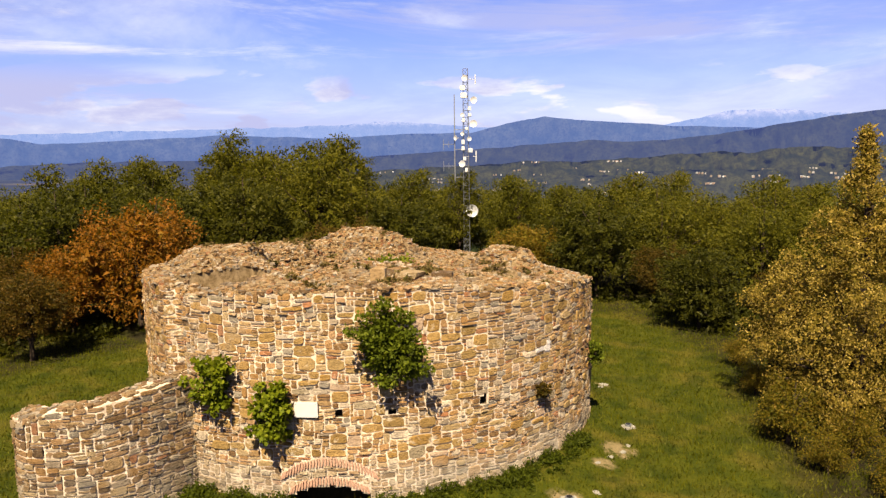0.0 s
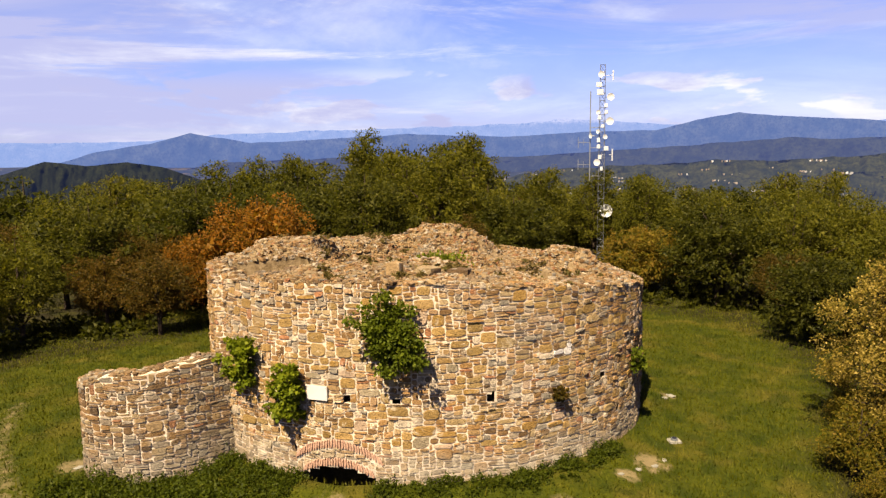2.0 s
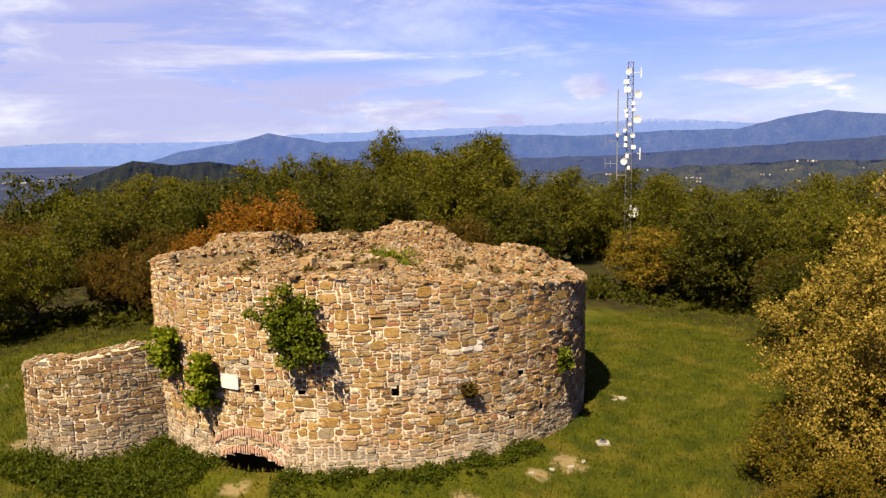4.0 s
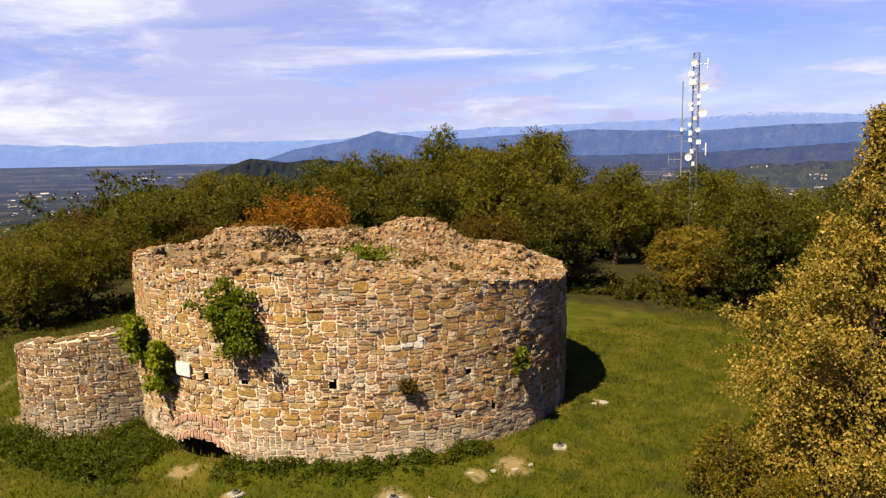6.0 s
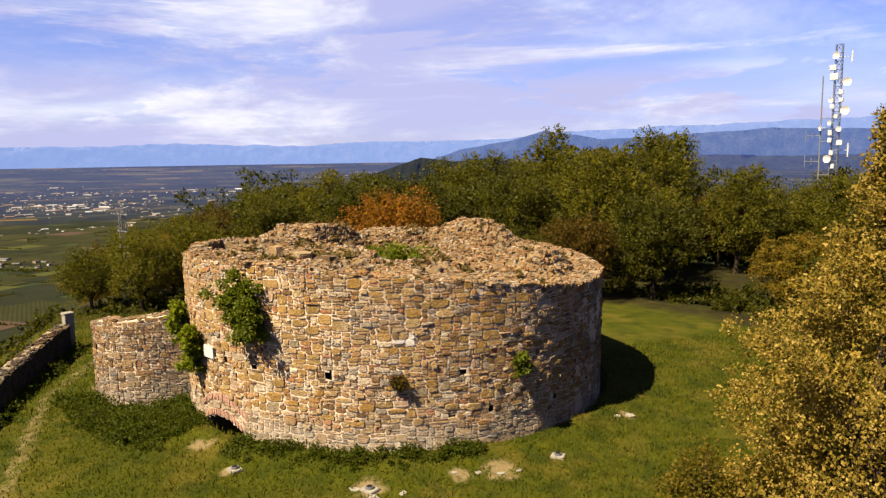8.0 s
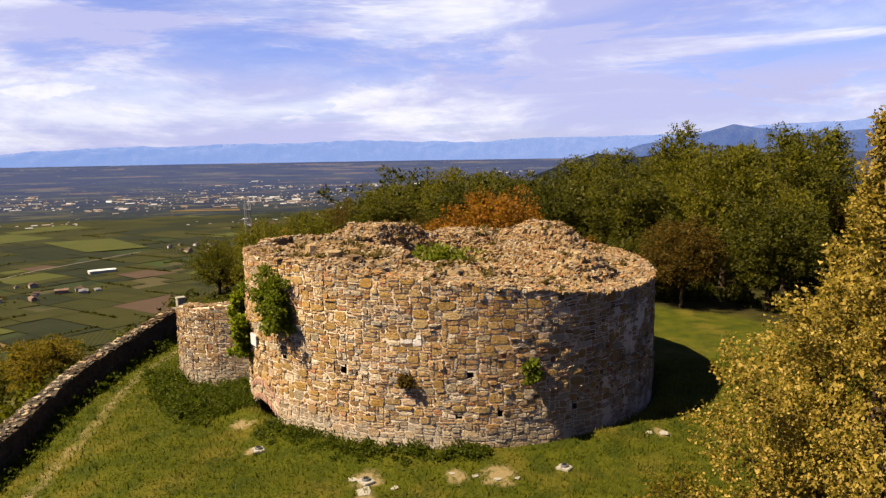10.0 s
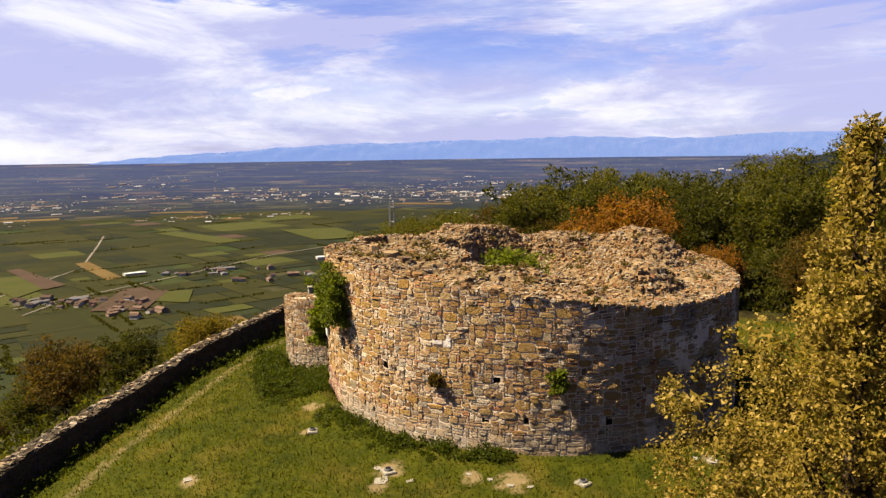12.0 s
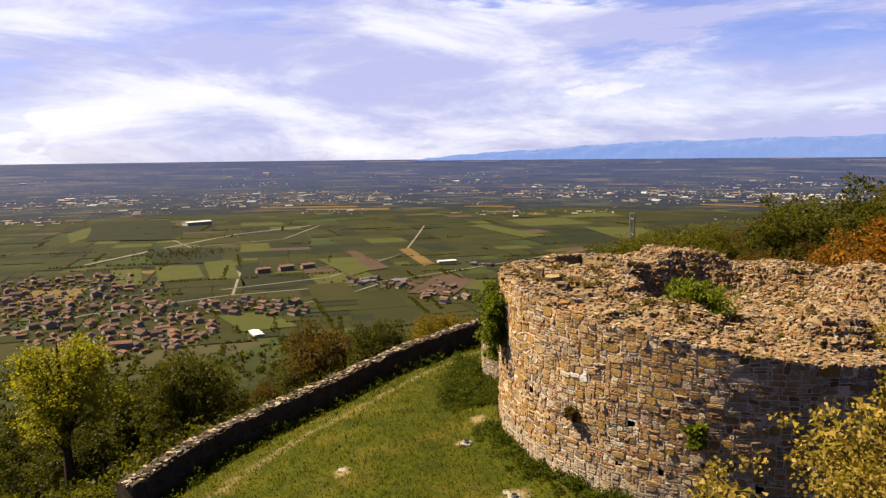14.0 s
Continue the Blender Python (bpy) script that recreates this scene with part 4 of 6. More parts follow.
def lay_top():
    """Loose slabs on the broken top, thickest along the rim."""
    rnd = random.Random(33)
    pile = Pile(TOWER, SLABS, SLAB_ME, "loose_stone")
    for k in range(17000):
        az = rnd.uniform(0, 360)
        q = math.sqrt(rnd.uniform(0.0, 1.0)) if k % 4 else rnd.uniform(0.93, 1.0)
        r = out_r(az) * q - 0.06
        x, y = r * math.cos(radians(az)), r * math.sin(radians(az))
        if k > 14500:
            b = rnd.uniform(0.8, 1.25)
            x, y = 0.35 + 4.2 * b * math.cos(radians(az)), -0.05 + 3.5 * b * math.sin(radians(az))
            q = 0.6
        z = top_z(x + CX, y + CY)
        if (q < 0.9 and fbm(x * 0.45 + 9, y * 0.45) > 0.62):
            continue
        s = rnd.uniform(0.09, 0.24) if rnd.random() < 0.92 else rnd.uniform(0.26, 0.42)
        e = 0.25
        gx = (top_z(x + CX + e, y + CY) - top_z(x + CX - e, y + CY)) / (2 * e)
        gy = (top_z(x + CX, y + CY + e) - top_z(x + CX, y + CY - e)) / (2 * e)
        n = Vector((-max(-1.0, min(1.0, gx)) * 0.25, -max(-1.0, min(1.0, gy)) * 0.25, 1)).normalized() if q < 0.93 else Vector((0, 0, 1))
        steep = math.hypot(gx, gy)
        turn = n.to_track_quat("Z", "Y").to_matrix().to_4x4() @ Euler((rnd.gauss(0, 0.12), rnd.gauss(0, 0.12), rnd.uniform(0, 6.28))).to_matrix().to_4x4()
        m = Matrix.Translation((x, y, z + rnd.uniform(-0.035, 0.025))) @ turn @ Matrix.Diagonal((s, s * rnd.uniform(0.5, 0.95), rnd.uniform(0.045, 0.10), 1))
        pile.add(rnd.randrange(16), m, 285 < az < 318 and q > 0.86)
        # courses of broken masonry show on the steep flanks
        for _ in range(2 if steep > 0.75 else 1 if steep > 0.4 else 0):
            px, py = x + rnd.uniform(-0.16, 0.16), y + rnd.uniform(-0.16, 0.16)
            w = rnd.uniform(0.12, 0.30)
            pile.add(rnd.randrange(16), Matrix.Translation((px, py, top_z(px + CX, py + CY) + rnd.uniform(-0.05, 0.05))) @ Euler((rnd.gauss(0, 0.1), rnd.gauss(0, 0.1), rnd.uniform(0, 6.28))).to_matrix().to_4x4() @ Matrix.Diagonal((w, w * 0.7, rnd.uniform(0.06, 0.13), 1)))
    # squared blocks left standing on the rim
    for x, y, dz, sx, sy, sz, turn in ((1.75, -7.75, 0.20, 0.55, 0.4, 0.42, 8), (2.6, -7.35, 0.12, 0.95, 0.6, 0.2, -6), (3.5, -7.1, 0.1, 0.8, 0.55, 0.16, 14), (-2.4, -6.0, 0.05, 0.7, 0.3, 0.18, 20),
                                       (2.2, -6.5, 0.1, 0.7, 0.5, 0.22, 30), (-3.35, -7.15, 0.04, 1.1, 0.22, 0.12, 0), (-4.0, -6.5, 0.04, 0.22, 0.9, 0.12, 0)):
        m = pose(x - CX, y - CY, top_z(x, y) + dz, 0, 0, turn) @ Matrix.Diagonal((sx, sy, sz, 1))
        pile.add(rnd.randrange(16), m, True)
    pile.done("rubble", "loose tan rubble stones and slabs", TOP_STONE)


def face_wall(parent, line, thick, top, low, seed, name, single, piece, joined, cap_tone):
    rnd = random.Random(seed)
    pts = along(line, 0.05)
    pile = Pile(parent, STONES, STONE_ME, "stone")
    dist = [0.0]
    for (a, _), (b, _) in zip(pts, pts[1:]):
        dist.append(dist[-1] + (b - a).length)

    def spot(a):
        return pts[min(len(pts) - 1, int(np.searchsorted(dist, a)))]

    for side in (1, -1):
        def place(a, v, out):
            p, n = spot(a)
            q = p + n * out if side > 0 else p - n * (thick + out)
            return (q.x, q.y, v)

        for quad, _ in rubble(dist[-1], low, 4.2, seed + side, 0.02):
            a, v = sum(c[0] for c in quad) / 4, sum(c[1] for c in quad) / 4
            p, n = spot(a)
            cap = top(p.x, p.y) + 0.04
            if v > cap - 0.03 or v < ground_z(p.x, p.y) - 0.35:
                continue
            quad = [(c[0], min(c[1], cap)) for c in quad]
            # a flush dark stone stands in for a putlog hole and its shade
            if parent is LOW and side == 1 and math.hypot(p.x + 5.87, p.y + 9.97) < 0.16 and abs(v - 2.34) < 0.10:
                w, f = stone_on(quad, rnd, place, 0.01, 0.012)
                pile.add_raw(w, f, True, SHADE_MORTAR)
                continue
            w, f = stone_on(quad, rnd, place, rnd.uniform(0.006, 0.021), rnd.uniform(0.015, 0.05))
            pile.add_raw(w, f, single and side == 1, piece)
    pile.done("stone_facing", name, joined)
    pile = Pile(parent, SLABS, shared(SLABS, "slab", cap_tone), "cap_stone")
    for k in range(int(dist[-1] * 36)):
        p, n = spot(rnd.uniform(0, dist[-1]))
        q = p - n * rnd.uniform(0.08, thick - 0.08)
        s = rnd.uniform(0.16, 0.36)
        m = pose(q.x, q.y, top(p.x, p.y) + rnd.uniform(0.0, 0.05), rnd.uniform(-8, 8), rnd.uniform(-8, 8), rnd.uniform(0, 360)) @ Matrix.Diagonal((s, s * rnd.uniform(0.55, 0.95), rnd.uniform(0.06, 0.13), 1))
        pile.add(rnd.randrange(16), m, True)
    pile.done("cap_rubble", "pale flat capping stones", joined)


# ---------------------------------------------------------------- plants
SPEC = (("walnut", "green", "leafy dark green broadleaf tree", 9.0, 4.2, 1.3, 418, 31, 0.193, 9, 0.5),
        ("walnut_low", "green", "low spreading dark green tree", 7.0, 3.8, 0.9, 374, 31, 0.180, 9, 0.48),
        ("acacia", "olive", "feathery olive green acacia tree", 11.0, 3.6, 1.6, 374, 31, 0.168, 11, 0.6),
        ("acacia_tall", "olive", "tall light olive acacia tree", 12.5, 3.0, 1.8, 352, 31, 0.168, 12, 0.55),
        ("acacia_wide", "olive", "wide olive green acacia tree", 9.5, 4.2, 1.2, 396, 31, 0.168, 12, 0.6),
        ("rust", "rust", "tree in orange autumn leaf", 7.6, 3.6, 1.1, 418, 31, 0.148, 10, 0.5),
        ("yellow", "yellow", "small rounded tree with yellowing leaves", 6.2, 3.4, 0.5, 396, 31, 0.152, 10, 0.45),
        ("brown", "brown", "tree with browning leaves", 8.0, 3.8, 1.5, 418, 31, 0.156, 10, 0.5),
        ("acacia_gold", "gold", "slender acacia with bright yellow-green leaves", 12.0, 3.2, 4.5, 330, 34, 0.164, 7, 0.65),
        ("shrub", "yellow", "feathery yellow-green acacia shrub", 3.6, 1.9, 0.1, 150, 34, 0.105, 6, 0.55))
for n, (key, sp, label, h, r, c, cl, per, sz, lobes, spread) in enumerate(SPEC):
    PROTO[key] = make_tree(40 + n, "shrub" if key == "shrub" else "tree", label, sp, h, r * 1.12, c, int(cl * 1.15), per, sz, lobes, spread=spread,
                           category="shrub" if key == "shrub" else "tree", group="acacia shrubs" if key == "shrub" else "trees round the tower")
PLAN = (("acacia_tall", -13.6, 33.2, 1.0), ("acacia", -8.7, 31, 1.0), ("acacia_tall", -4.0, 33, 0.95), ("walnut", -9.5, 22.5, 1.0), ("walnut", 1.0, 22.4, 0.82),
        ("brown", -2.4, 18.6, 0.72), ("rust", -13.2, 12.6, 1.0), ("brown", -16.0, 6.5, 0.80), ("brown", -20.5, 8.0, 0.8), ("brown", -24, 16, 1.0),
        ("acacia_wide", -27.5, 13, 0.85), ("acacia", -30, 21, 0.85), ("yellow", 9.9, 23.4, 0.84), ("acacia_wide", 21.6, 23.2, 0.92), ("walnut_low", 15.2, 25.5, 0.85),
        ("acacia", 1.0, 38, 0.85), ("acacia", 10.6, 37, 0.8), ("acacia_wide", 15, 33, 0.9), ("acacia", 10.4, 32.5, 0.78), ("acacia_wide", 26, 27, 0.85), ("brown", 17.5, 17.5, 0.72), ("walnut_low", 17.6, 11.0, 0.8),
        ("walnut", -15, 20, 0.85), ("acacia_tall", -22, 36, 0.85), ("yellow", -27, 4.5, 0.9), ("acacia_wide", -33, 8, 0.7), ("acacia_wide", -22.5, 4.0, 0.74), ("acacia_wide", -31, 4.0, 0.66), ("acacia_wide", -28, 1.9, 0.64), ("acacia_wide", -22.9, 0.0, 0.66), ("acacia_wide", -26.2, -1.7, 0.54), ("yellow", -34, 2.0, 0.8), ("brown", 20.5, 6.5, 0.75), ("acacia_wide", 22.5, 14.5, 0.85), ("walnut_low", 21.5, 1.5, 0.8),
        ("walnut_low", -5.5, 19.5, 0.8), ("rust", -9.5, 16.5, 0.55), ("rust", -16.5, 11.5, 0.7), ("walnut_low", 12.5, 27.5, 0.9),
        ("acacia_wide", 4.6, 50.5, 0.95), ("acacia", 9.2, 49.0, 0.85), ("walnut", 0.6, 49.5, 1.0), ("acacia_wide", -11.6, 27.5, 1.02), ("acacia", -5.8, 28.0, 0.98), ("acacia_wide", -2.0, 29.5, 1.0), ("acacia_wide", -17.5, 26.0, 0.95), ("walnut", -18.5, 15.0, 0.95), ("brown", -19.5, 11.5, 0.95), ("walnut", -23.0, 10.5, 0.85), ("acacia_wide", 18.6, 21.0, 0.86), ("acacia", 13.8, 29.0, 0.72), ("shrub", 14.6, -5.0, 0.62), ("shrub", 14.9, -7.0, 0.6), ("shrub", 15.4, -3.0, 0.62), ("shrub", 15.6, -0.4, 0.55), ("shrub", 16.6, 3.6, 0.6), ("shrub", 16.2, -6.0, 0.8), ("shrub", 16.2, -8.4, 0.7))
for key, x, y, s in PLAN:
    plant(key, x, y, s)
rnd = random.Random(5)
spots = [(x, y) for _, x, y, _ in PLAN]
for k in range(900):
    az, r = rnd.uniform(18, 204), rnd.uniform(25, 58)
    x, y = CX + r * math.cos(radians(az)), CY + r * math.sin(radians(az))
    gap = 3.9 if r < 40 else 4.8
    if (x < -17 and y < 9.0 - 0.14 * (x + 17)) or (abs(x - 5.6) < 3.9 and 22 < y < 45.5):
        continue
    if min((x - a) ** 2 + (y - b) ** 2 for a, b in spots) < gap * gap or (y < 24 and 2 < x < 14) or len(spots) > 112:
        continue
    spots.append((x, y))
    kind = rnd.choice(("acacia", "acacia", "acacia_wide", "acacia_wide", "walnut", "walnut_low", "brown", "acacia_tall", "walnut") if 72 < az < 140 else ("brown", "brown", "walnut", "walnut_low", "acacia_wide", "brown") if az >= 140 else ("acacia", "acacia_wide", "acacia_wide", "acacia", "walnut_low"))
    tall = {"acacia": 11.0, "acacia_tall": 12.5, "acacia_wide": 9.5, "walnut": 9.0, "walnut_low": 7.0, "brown": 8.0, "yellow": 6.2}[kind]
    hop = rnd.uniform(8.3, 10.2) - 1.3 * smooth01((80 - az) / 10) - 2.2 * smooth01((az - 140) / 30) + (2.0 if 100 < az < 118 and r > 30 else 0)
    plant(kind, x, y, (hop - ground_z(x, y)) / tall * (1.0 if tall < 9 else 0.98), rnd.uniform(0, 360))
# trees on the slope below the boundary wall
for kind, x, y, s, sz in (("acacia_gold", -9.9, -33.8, 0.95, 0.85), ("walnut", -15.6, -29.6, 0.75, 0.8), ("brown", -19.6, -21.6, 0.95, 0.98), ("yellow", -22.5, -13.6, 0.75, 0.75), ("walnut_low", -24, -24, 0.7, 0.7), ("walnut", -21, -36, 0.85, 0.9),
                          ("acacia_wide", -6.0, -38.0, 0.7, 0.7), ("brown", -28.5, -28, 0.7, 0.7), ("acacia_wide", -31, -15, 0.6, 0.6), ("acacia_wide", -38, -22, 0.8, 0.75), ("walnut_low", -13.0, -35.5, 0.9, 0.85), ("walnut", -26.0, -18.5, 0.62, 0.62), ("acacia_wide", -24.5, -31.5, 0.8, 0.8), ("walnut_low", -33, -34, 0.9, 0.9), ("yellow", -29, -12, 0.8, 0.75), ("walnut", -17.0, -41.0, 0.9, 0.9)):
    plant(kind, x, y, s, rnd.uniform(0, 360), 0.0, sz)
OAK_TREE = make_tree(77, "oak_tree", "oak with pale yellow-brown autumn leaves beside the meadow", "oak", 10.6, 4.25, 0.3, 1500, 44, 0.072, 44, 6, 0.27, group="", cone=True)
OAK_TREE.matrix_basis = at_scale(17.85, -3.0, ground_z(17.85, -3.0) - 0.2, 20, 1.0)


def clump(rng, at, size, count, leaf, squash=1.0):
    """Leaf blades filling one bush, for use in larger masses."""
    v = rng.normal(size=(max(4, count // 8), 3))
    v /= np.linalg.norm(v, axis=1, keepdims=True)
    v *= size * (0.45 + 0.5 * rng.random((len(v), 1)))
    v[:, 2] = np.abs(v[:, 2]) * squash
    return leaves(rng, v + np.array(at), size * 0.35, 8, leaf, lambda p: (p - np.array(at)) / (size + 1e-6), 3)


def woods():
    """Scrub on the slope and the woods, hedges and garden trees of the plain."""
    rng = np.random.default_rng(8)
    rn = random.Random(8)
    out = {"olive": [], "green": []}
    for k in range(1500):
        az = rn.uniform(196, 318)
        d = rn.uniform(0.9, 1.0) if k < 60 else rn.uniform(1.2, 90) ** 1.0
        r = table(az, EDGE_AZ, EDGE_R) + d + 1.0
        x, y = CX + r * math.cos(radians(az)), CY + r * math.sin(radians(az))
        s = rn.uniform(0.6, 1.3) * (1 + d / 40)
        out["olive" if rn.random() < 0.6 else "green"].append(clump(rng, (x, y, ground_z(x, y) - 0.1), s, 100, 0.25 * (0.8 + d / 60), 1.0))
    for k in range(330):
        az = rn.uniform(-12, 192)
        r = table(az, WOOD_AZ, WOOD_R) + rn.uniform(2.6, 9.0)
        x, y = CX + r * math.cos(radians(az)), CY + r * math.sin(radians(az))
        out["green"].append(clump(rng, (x, y, ground_z(x, y) - 0.1), rn.uniform(0.5, 1.3), 80, 0.28, 1.0))
    for k in range(3300):
        az, d = rn.uniform(120, 245), rn.uniform(70, 800)
        r = table(az, EDGE_AZ, EDGE_R) + d
        x, y = r * math.cos(radians(az)), r * math.sin(radians(az))
        if fbm(x * 0.008, y * 0.008, 3) < -0.25:
            continue
        out["olive" if rn.random() < 0.45 else "green"].append(clump(rng, (x, y, ground_z(x, y)), rn.uniform(3.5, 6.5), 24, 3.1, 1.1))
    for name, v in out.items():
        ob = quads_ob("slope_scrub", np.concatenate(v), 3, LEAF[name])
        tagged(ob, "dense " + ("yellow-green" if name == "olive" else "dark green") + " scrub and woods on the hillside", "shrubs", kind="stuff")


woods()


def grass():
    """Meadow blades, denser and darker herbs along the foot of the tower."""
    rng = np.random.default_rng(4)
    n = 190000
    a = rng.uniform(radians(140), radians(425), n)
    r = np.sqrt(rng.uniform(8.0 ** 2, 27.0 ** 2, n))
    x, y = CX + r * np.cos(a), CY + r * np.sin(a)
    px, pz = [], []
    keep = []
    for i in range(n):
        if r[i] > table(math.degrees(a[i]), EDGE_AZ, EDGE_R) + 1 or r[i] < 8.3 or bare(x[i], y[i]) > 0.33 + 0.3 * rng.random():
            continue
        keep.append(i)
        pz.append(ground_z(x[i], y[i]) - 0.01)
    x, y, z = x[keep], y[keep], np.array(pz)
    m = len(x)
    tall = rng.uniform(0.05, 0.15, m) * (1 + 0.8 * (rng.random(m) < 0.12))
    t = rng.uniform(0, 2 * np.pi, m)
    w = rng.uniform(0.012, 0.03, m)
    lx, ly = rng.normal(0, 0.05, m), rng.normal(0, 0.05, m)
    v = np.stack([np.stack([x - w * np.cos(t), y - w * np.sin(t), z], 1), np.stack([x + w * np.cos(t), y + w * np.sin(t), z], 1), np.stack([x + lx, y + ly, z + tall], 1)], 1)
    tagged(quads_ob("meadow_grass", v, 3, GRASS), "short green meadow grass with dry blades", "grass", kind="stuff")
    out = []
    rn = random.Random(14)
    for k in range(430):
        az = rn.uniform(236, 330) if k % 2 else rn.uniform(236, 268)
        deep = table(az, (0, 232, 240, 262, 275, 290, 320, 336, 360), (0.4, 0.6, 2.6, 2.2, 0.8, 1.0, 0.5, 0.4, 0.4))
        rr = 8.45 + deep * rn.random() ** 1.3
        if abs(az - ARCH_AZ) < 8 and rr < 10.2:
            continue
        px, py = CX + rr * math.cos(radians(az)), CY + rr * math.sin(radians(az))
        if (px + 5.4) ** 2 + (py + 8.6) ** 2 < 1.3:
            continue
        out.append(clump(rng, (px, py, ground_z(px, py) - 0.06), rn.uniform(0.14, 0.38), 130, 0.07, 1.3))
    for k in range(160):
        t = rn.random()
        px, py = -7.4 + 5.5 * t + rn.uniform(-0.7, 0.7), -10.4 - 0.5 * t + rn.uniform(-0.9, 0.35)
        out.append(clump(rng, (px, py, ground_z(px, py) - 0.06), rn.uniform(0.2, 0.55), 160, 0.085, 1.5))
    # taller growth along the foot of the boundary wall
    for p, nn in along(WALL_LINE, 0.28):
        q = p - nn * (0.80 + 0.45 * rn.random())
        out.append(clump(rng, (q.x, q.y, ground_z(q.x, q.y) - 0.05), rn.uniform(0.24, 0.55), 110, 0.085, 1.25))
    tagged(quads_ob("tall_herbs", np.concatenate(out), 3, HERB), "dark green nettles and herbs at the foot of the walls", "weeds", kind="stuff")
    # dry tufts on the broken top
    out = []
    for k in range(330):
        az, q = rn.uniform(0, 360), math.sqrt(rn.random()) * 0.97
        px, py = CX + out_r(az) * q * math.cos(radians(az)), CY + out_r(az) * q * math.sin(radians(az))
        if fbm((px - CX) * 0.45 + 9, (py - CY) * 0.45) < 0.08:
            continue
        out.append(clump(rng, (px, py, top_z(px, py)), rn.uniform(0.12, 0.3), 48, 0.12, 0.8))
    tagged(quads_ob("dry_tufts", np.concatenate(out), 3, DRY), "dry grass tufts growing between the stones", "grass", kind="stuff")


def patchy(mat_, dry, scale, low=0.50, high=0.72, most=0.5):
    """Patches of another growth over a meadow."""
    nt = mat_.node_tree
    base = nt.nodes["Principled BSDF"].inputs["Base Color"]
    src = base.links[0].from_socket
    g = nt.nodes.new("ShaderNodeNewGeometry")
    n = nt.nodes.new("ShaderNodeTexNoise")
    n.inputs["Scale"].default_value, n.inputs["Detail"].default_value = scale, 5
    nt.links.new(g.outputs["Position"], n.inputs[0])
    r = nt.nodes.new("ShaderNodeMapRange")
    r.inputs[1].default_value, r.inputs[2].default_value, r.inputs[4].default_value = low, high, most
    nt.links.new(n.outputs[0], r.inputs[0])
    m = nt.nodes.new("ShaderNodeMix")
    m.data_type = "RGBA"
    m.inputs[7].default_value = dry
    nt.links.new(r.outputs[0], m.inputs[0]), nt.links.new(src, m.inputs[6]), nt.links.new(m.outputs[2], base)
    return mat_


GRASS = leaf_mat("grass blades", [(0.0, (0.080, 0.098, 0.002)), (0.45, (0.138, 0.150, 0.003)), (0.8, (0.175, 0.168, 0.008)), (1.0, (0.21, 0.185, 0.025))], 0.8)
patchy(GRASS, (0.060, 0.050, 0.007, 1), 0.38, 0.48, 0.66, 0.75)
patchy(GRASS, (0.012, 0.020, 0.001, 1), 0.9, 0.50, 0.64, 0.7)
HERB = leaf_mat("herb leaves", [(0.0, (0.045, 0.062, 0.003)), (0.5, (0.092, 0.118, 0.005)), (0.85, (0.15, 0.165, 0.008)), (1.0, (0.23, 0.20, 0.016))], 0.85)
DRY = leaf_mat("dry grass", [(0.0, (0.16, 0.11, 0.03)), (0.45, (0.22, 0.15, 0.05)), (0.75, (0.11, 0.10, 0.02)), (1.0, (0.05, 0.065, 0.008))])
LEAF["herb"] = HERB
LEAF["lime"] = leaf_mat("young leaves", [(0.0, (0.095, 0.130, 0.005)), (0.5, (0.19, 0.235, 0.009)), (1.0, (0.31, 0.32, 0.018))])
LEAF["shrub"] = leaf_mat("wall shrub leaves", [(0.0, (0.070, 0.098, 0.005)), (0.5, (0.145, 0.180, 0.010)), (1.0, (0.26, 0.28, 0.020))])
grass()


def wall_shrub(seed, label, az, z, width, height, out, species, count, leaf):
    """A bush rooted in the wall: stems that grow out and up, with leaves round them."""
    rng = np.random.default_rng(seed)
    rn = random.Random(seed)
    n = Vector((math.cos(radians(az)), math.sin(radians(az)), 0))
    side = Vector((-n.y, n.x, 0))
    root = Vector((CX, CY, 0)) + n * (out_r(az) - 0.05) + Vector((0, 0, z - height * 0.25))
    bush = thing("wall_shrub", label, "shrub", "shrubs growing from the tower wall", at=root)
    verts, faces, tips = [], [], []
    for k in range(16):
        a, b = rn.uniform(-1, 1), rn.uniform(-0.75, 1)
        d = rn.uniform(0.35, 1.0)
        tip = side * (a * width * 0.5 * math.sqrt(1 - 0.5 * b * b)) + n * (0.1 + out * d * (1 - 0.4 * abs(b))) + Vector((0, 0, height * (0.25 + 0.5 * b)))
        limb(verts, faces, [Vector((0, 0, 0)), tip * 0.5 + n * 0.12, tip], (0.03, 0.018, 0.006), 5)
        tips.append(tip)
    mesh_ob("stem", verts, faces, BARK, bush, "thin woody stems")
    cen = np.array([t * s + Vector([rn.gauss(0, 0.1) * width for _ in range(3)]) for t in tips for s in (0.55, 0.8, 1.0, 1.05)])
    mid = np.array(n * out * 0.4 + Vector((0, 0, height * 0.25)))
    lv = leaves(rng, cen, 0.17 * width, count, leaf, lambda p: (p - mid) / (np.linalg.norm(p - mid, axis=1, keepdims=True) + 1e-6), 6)
    quads_ob("foliage", lv, 6, LEAF[species], bush)


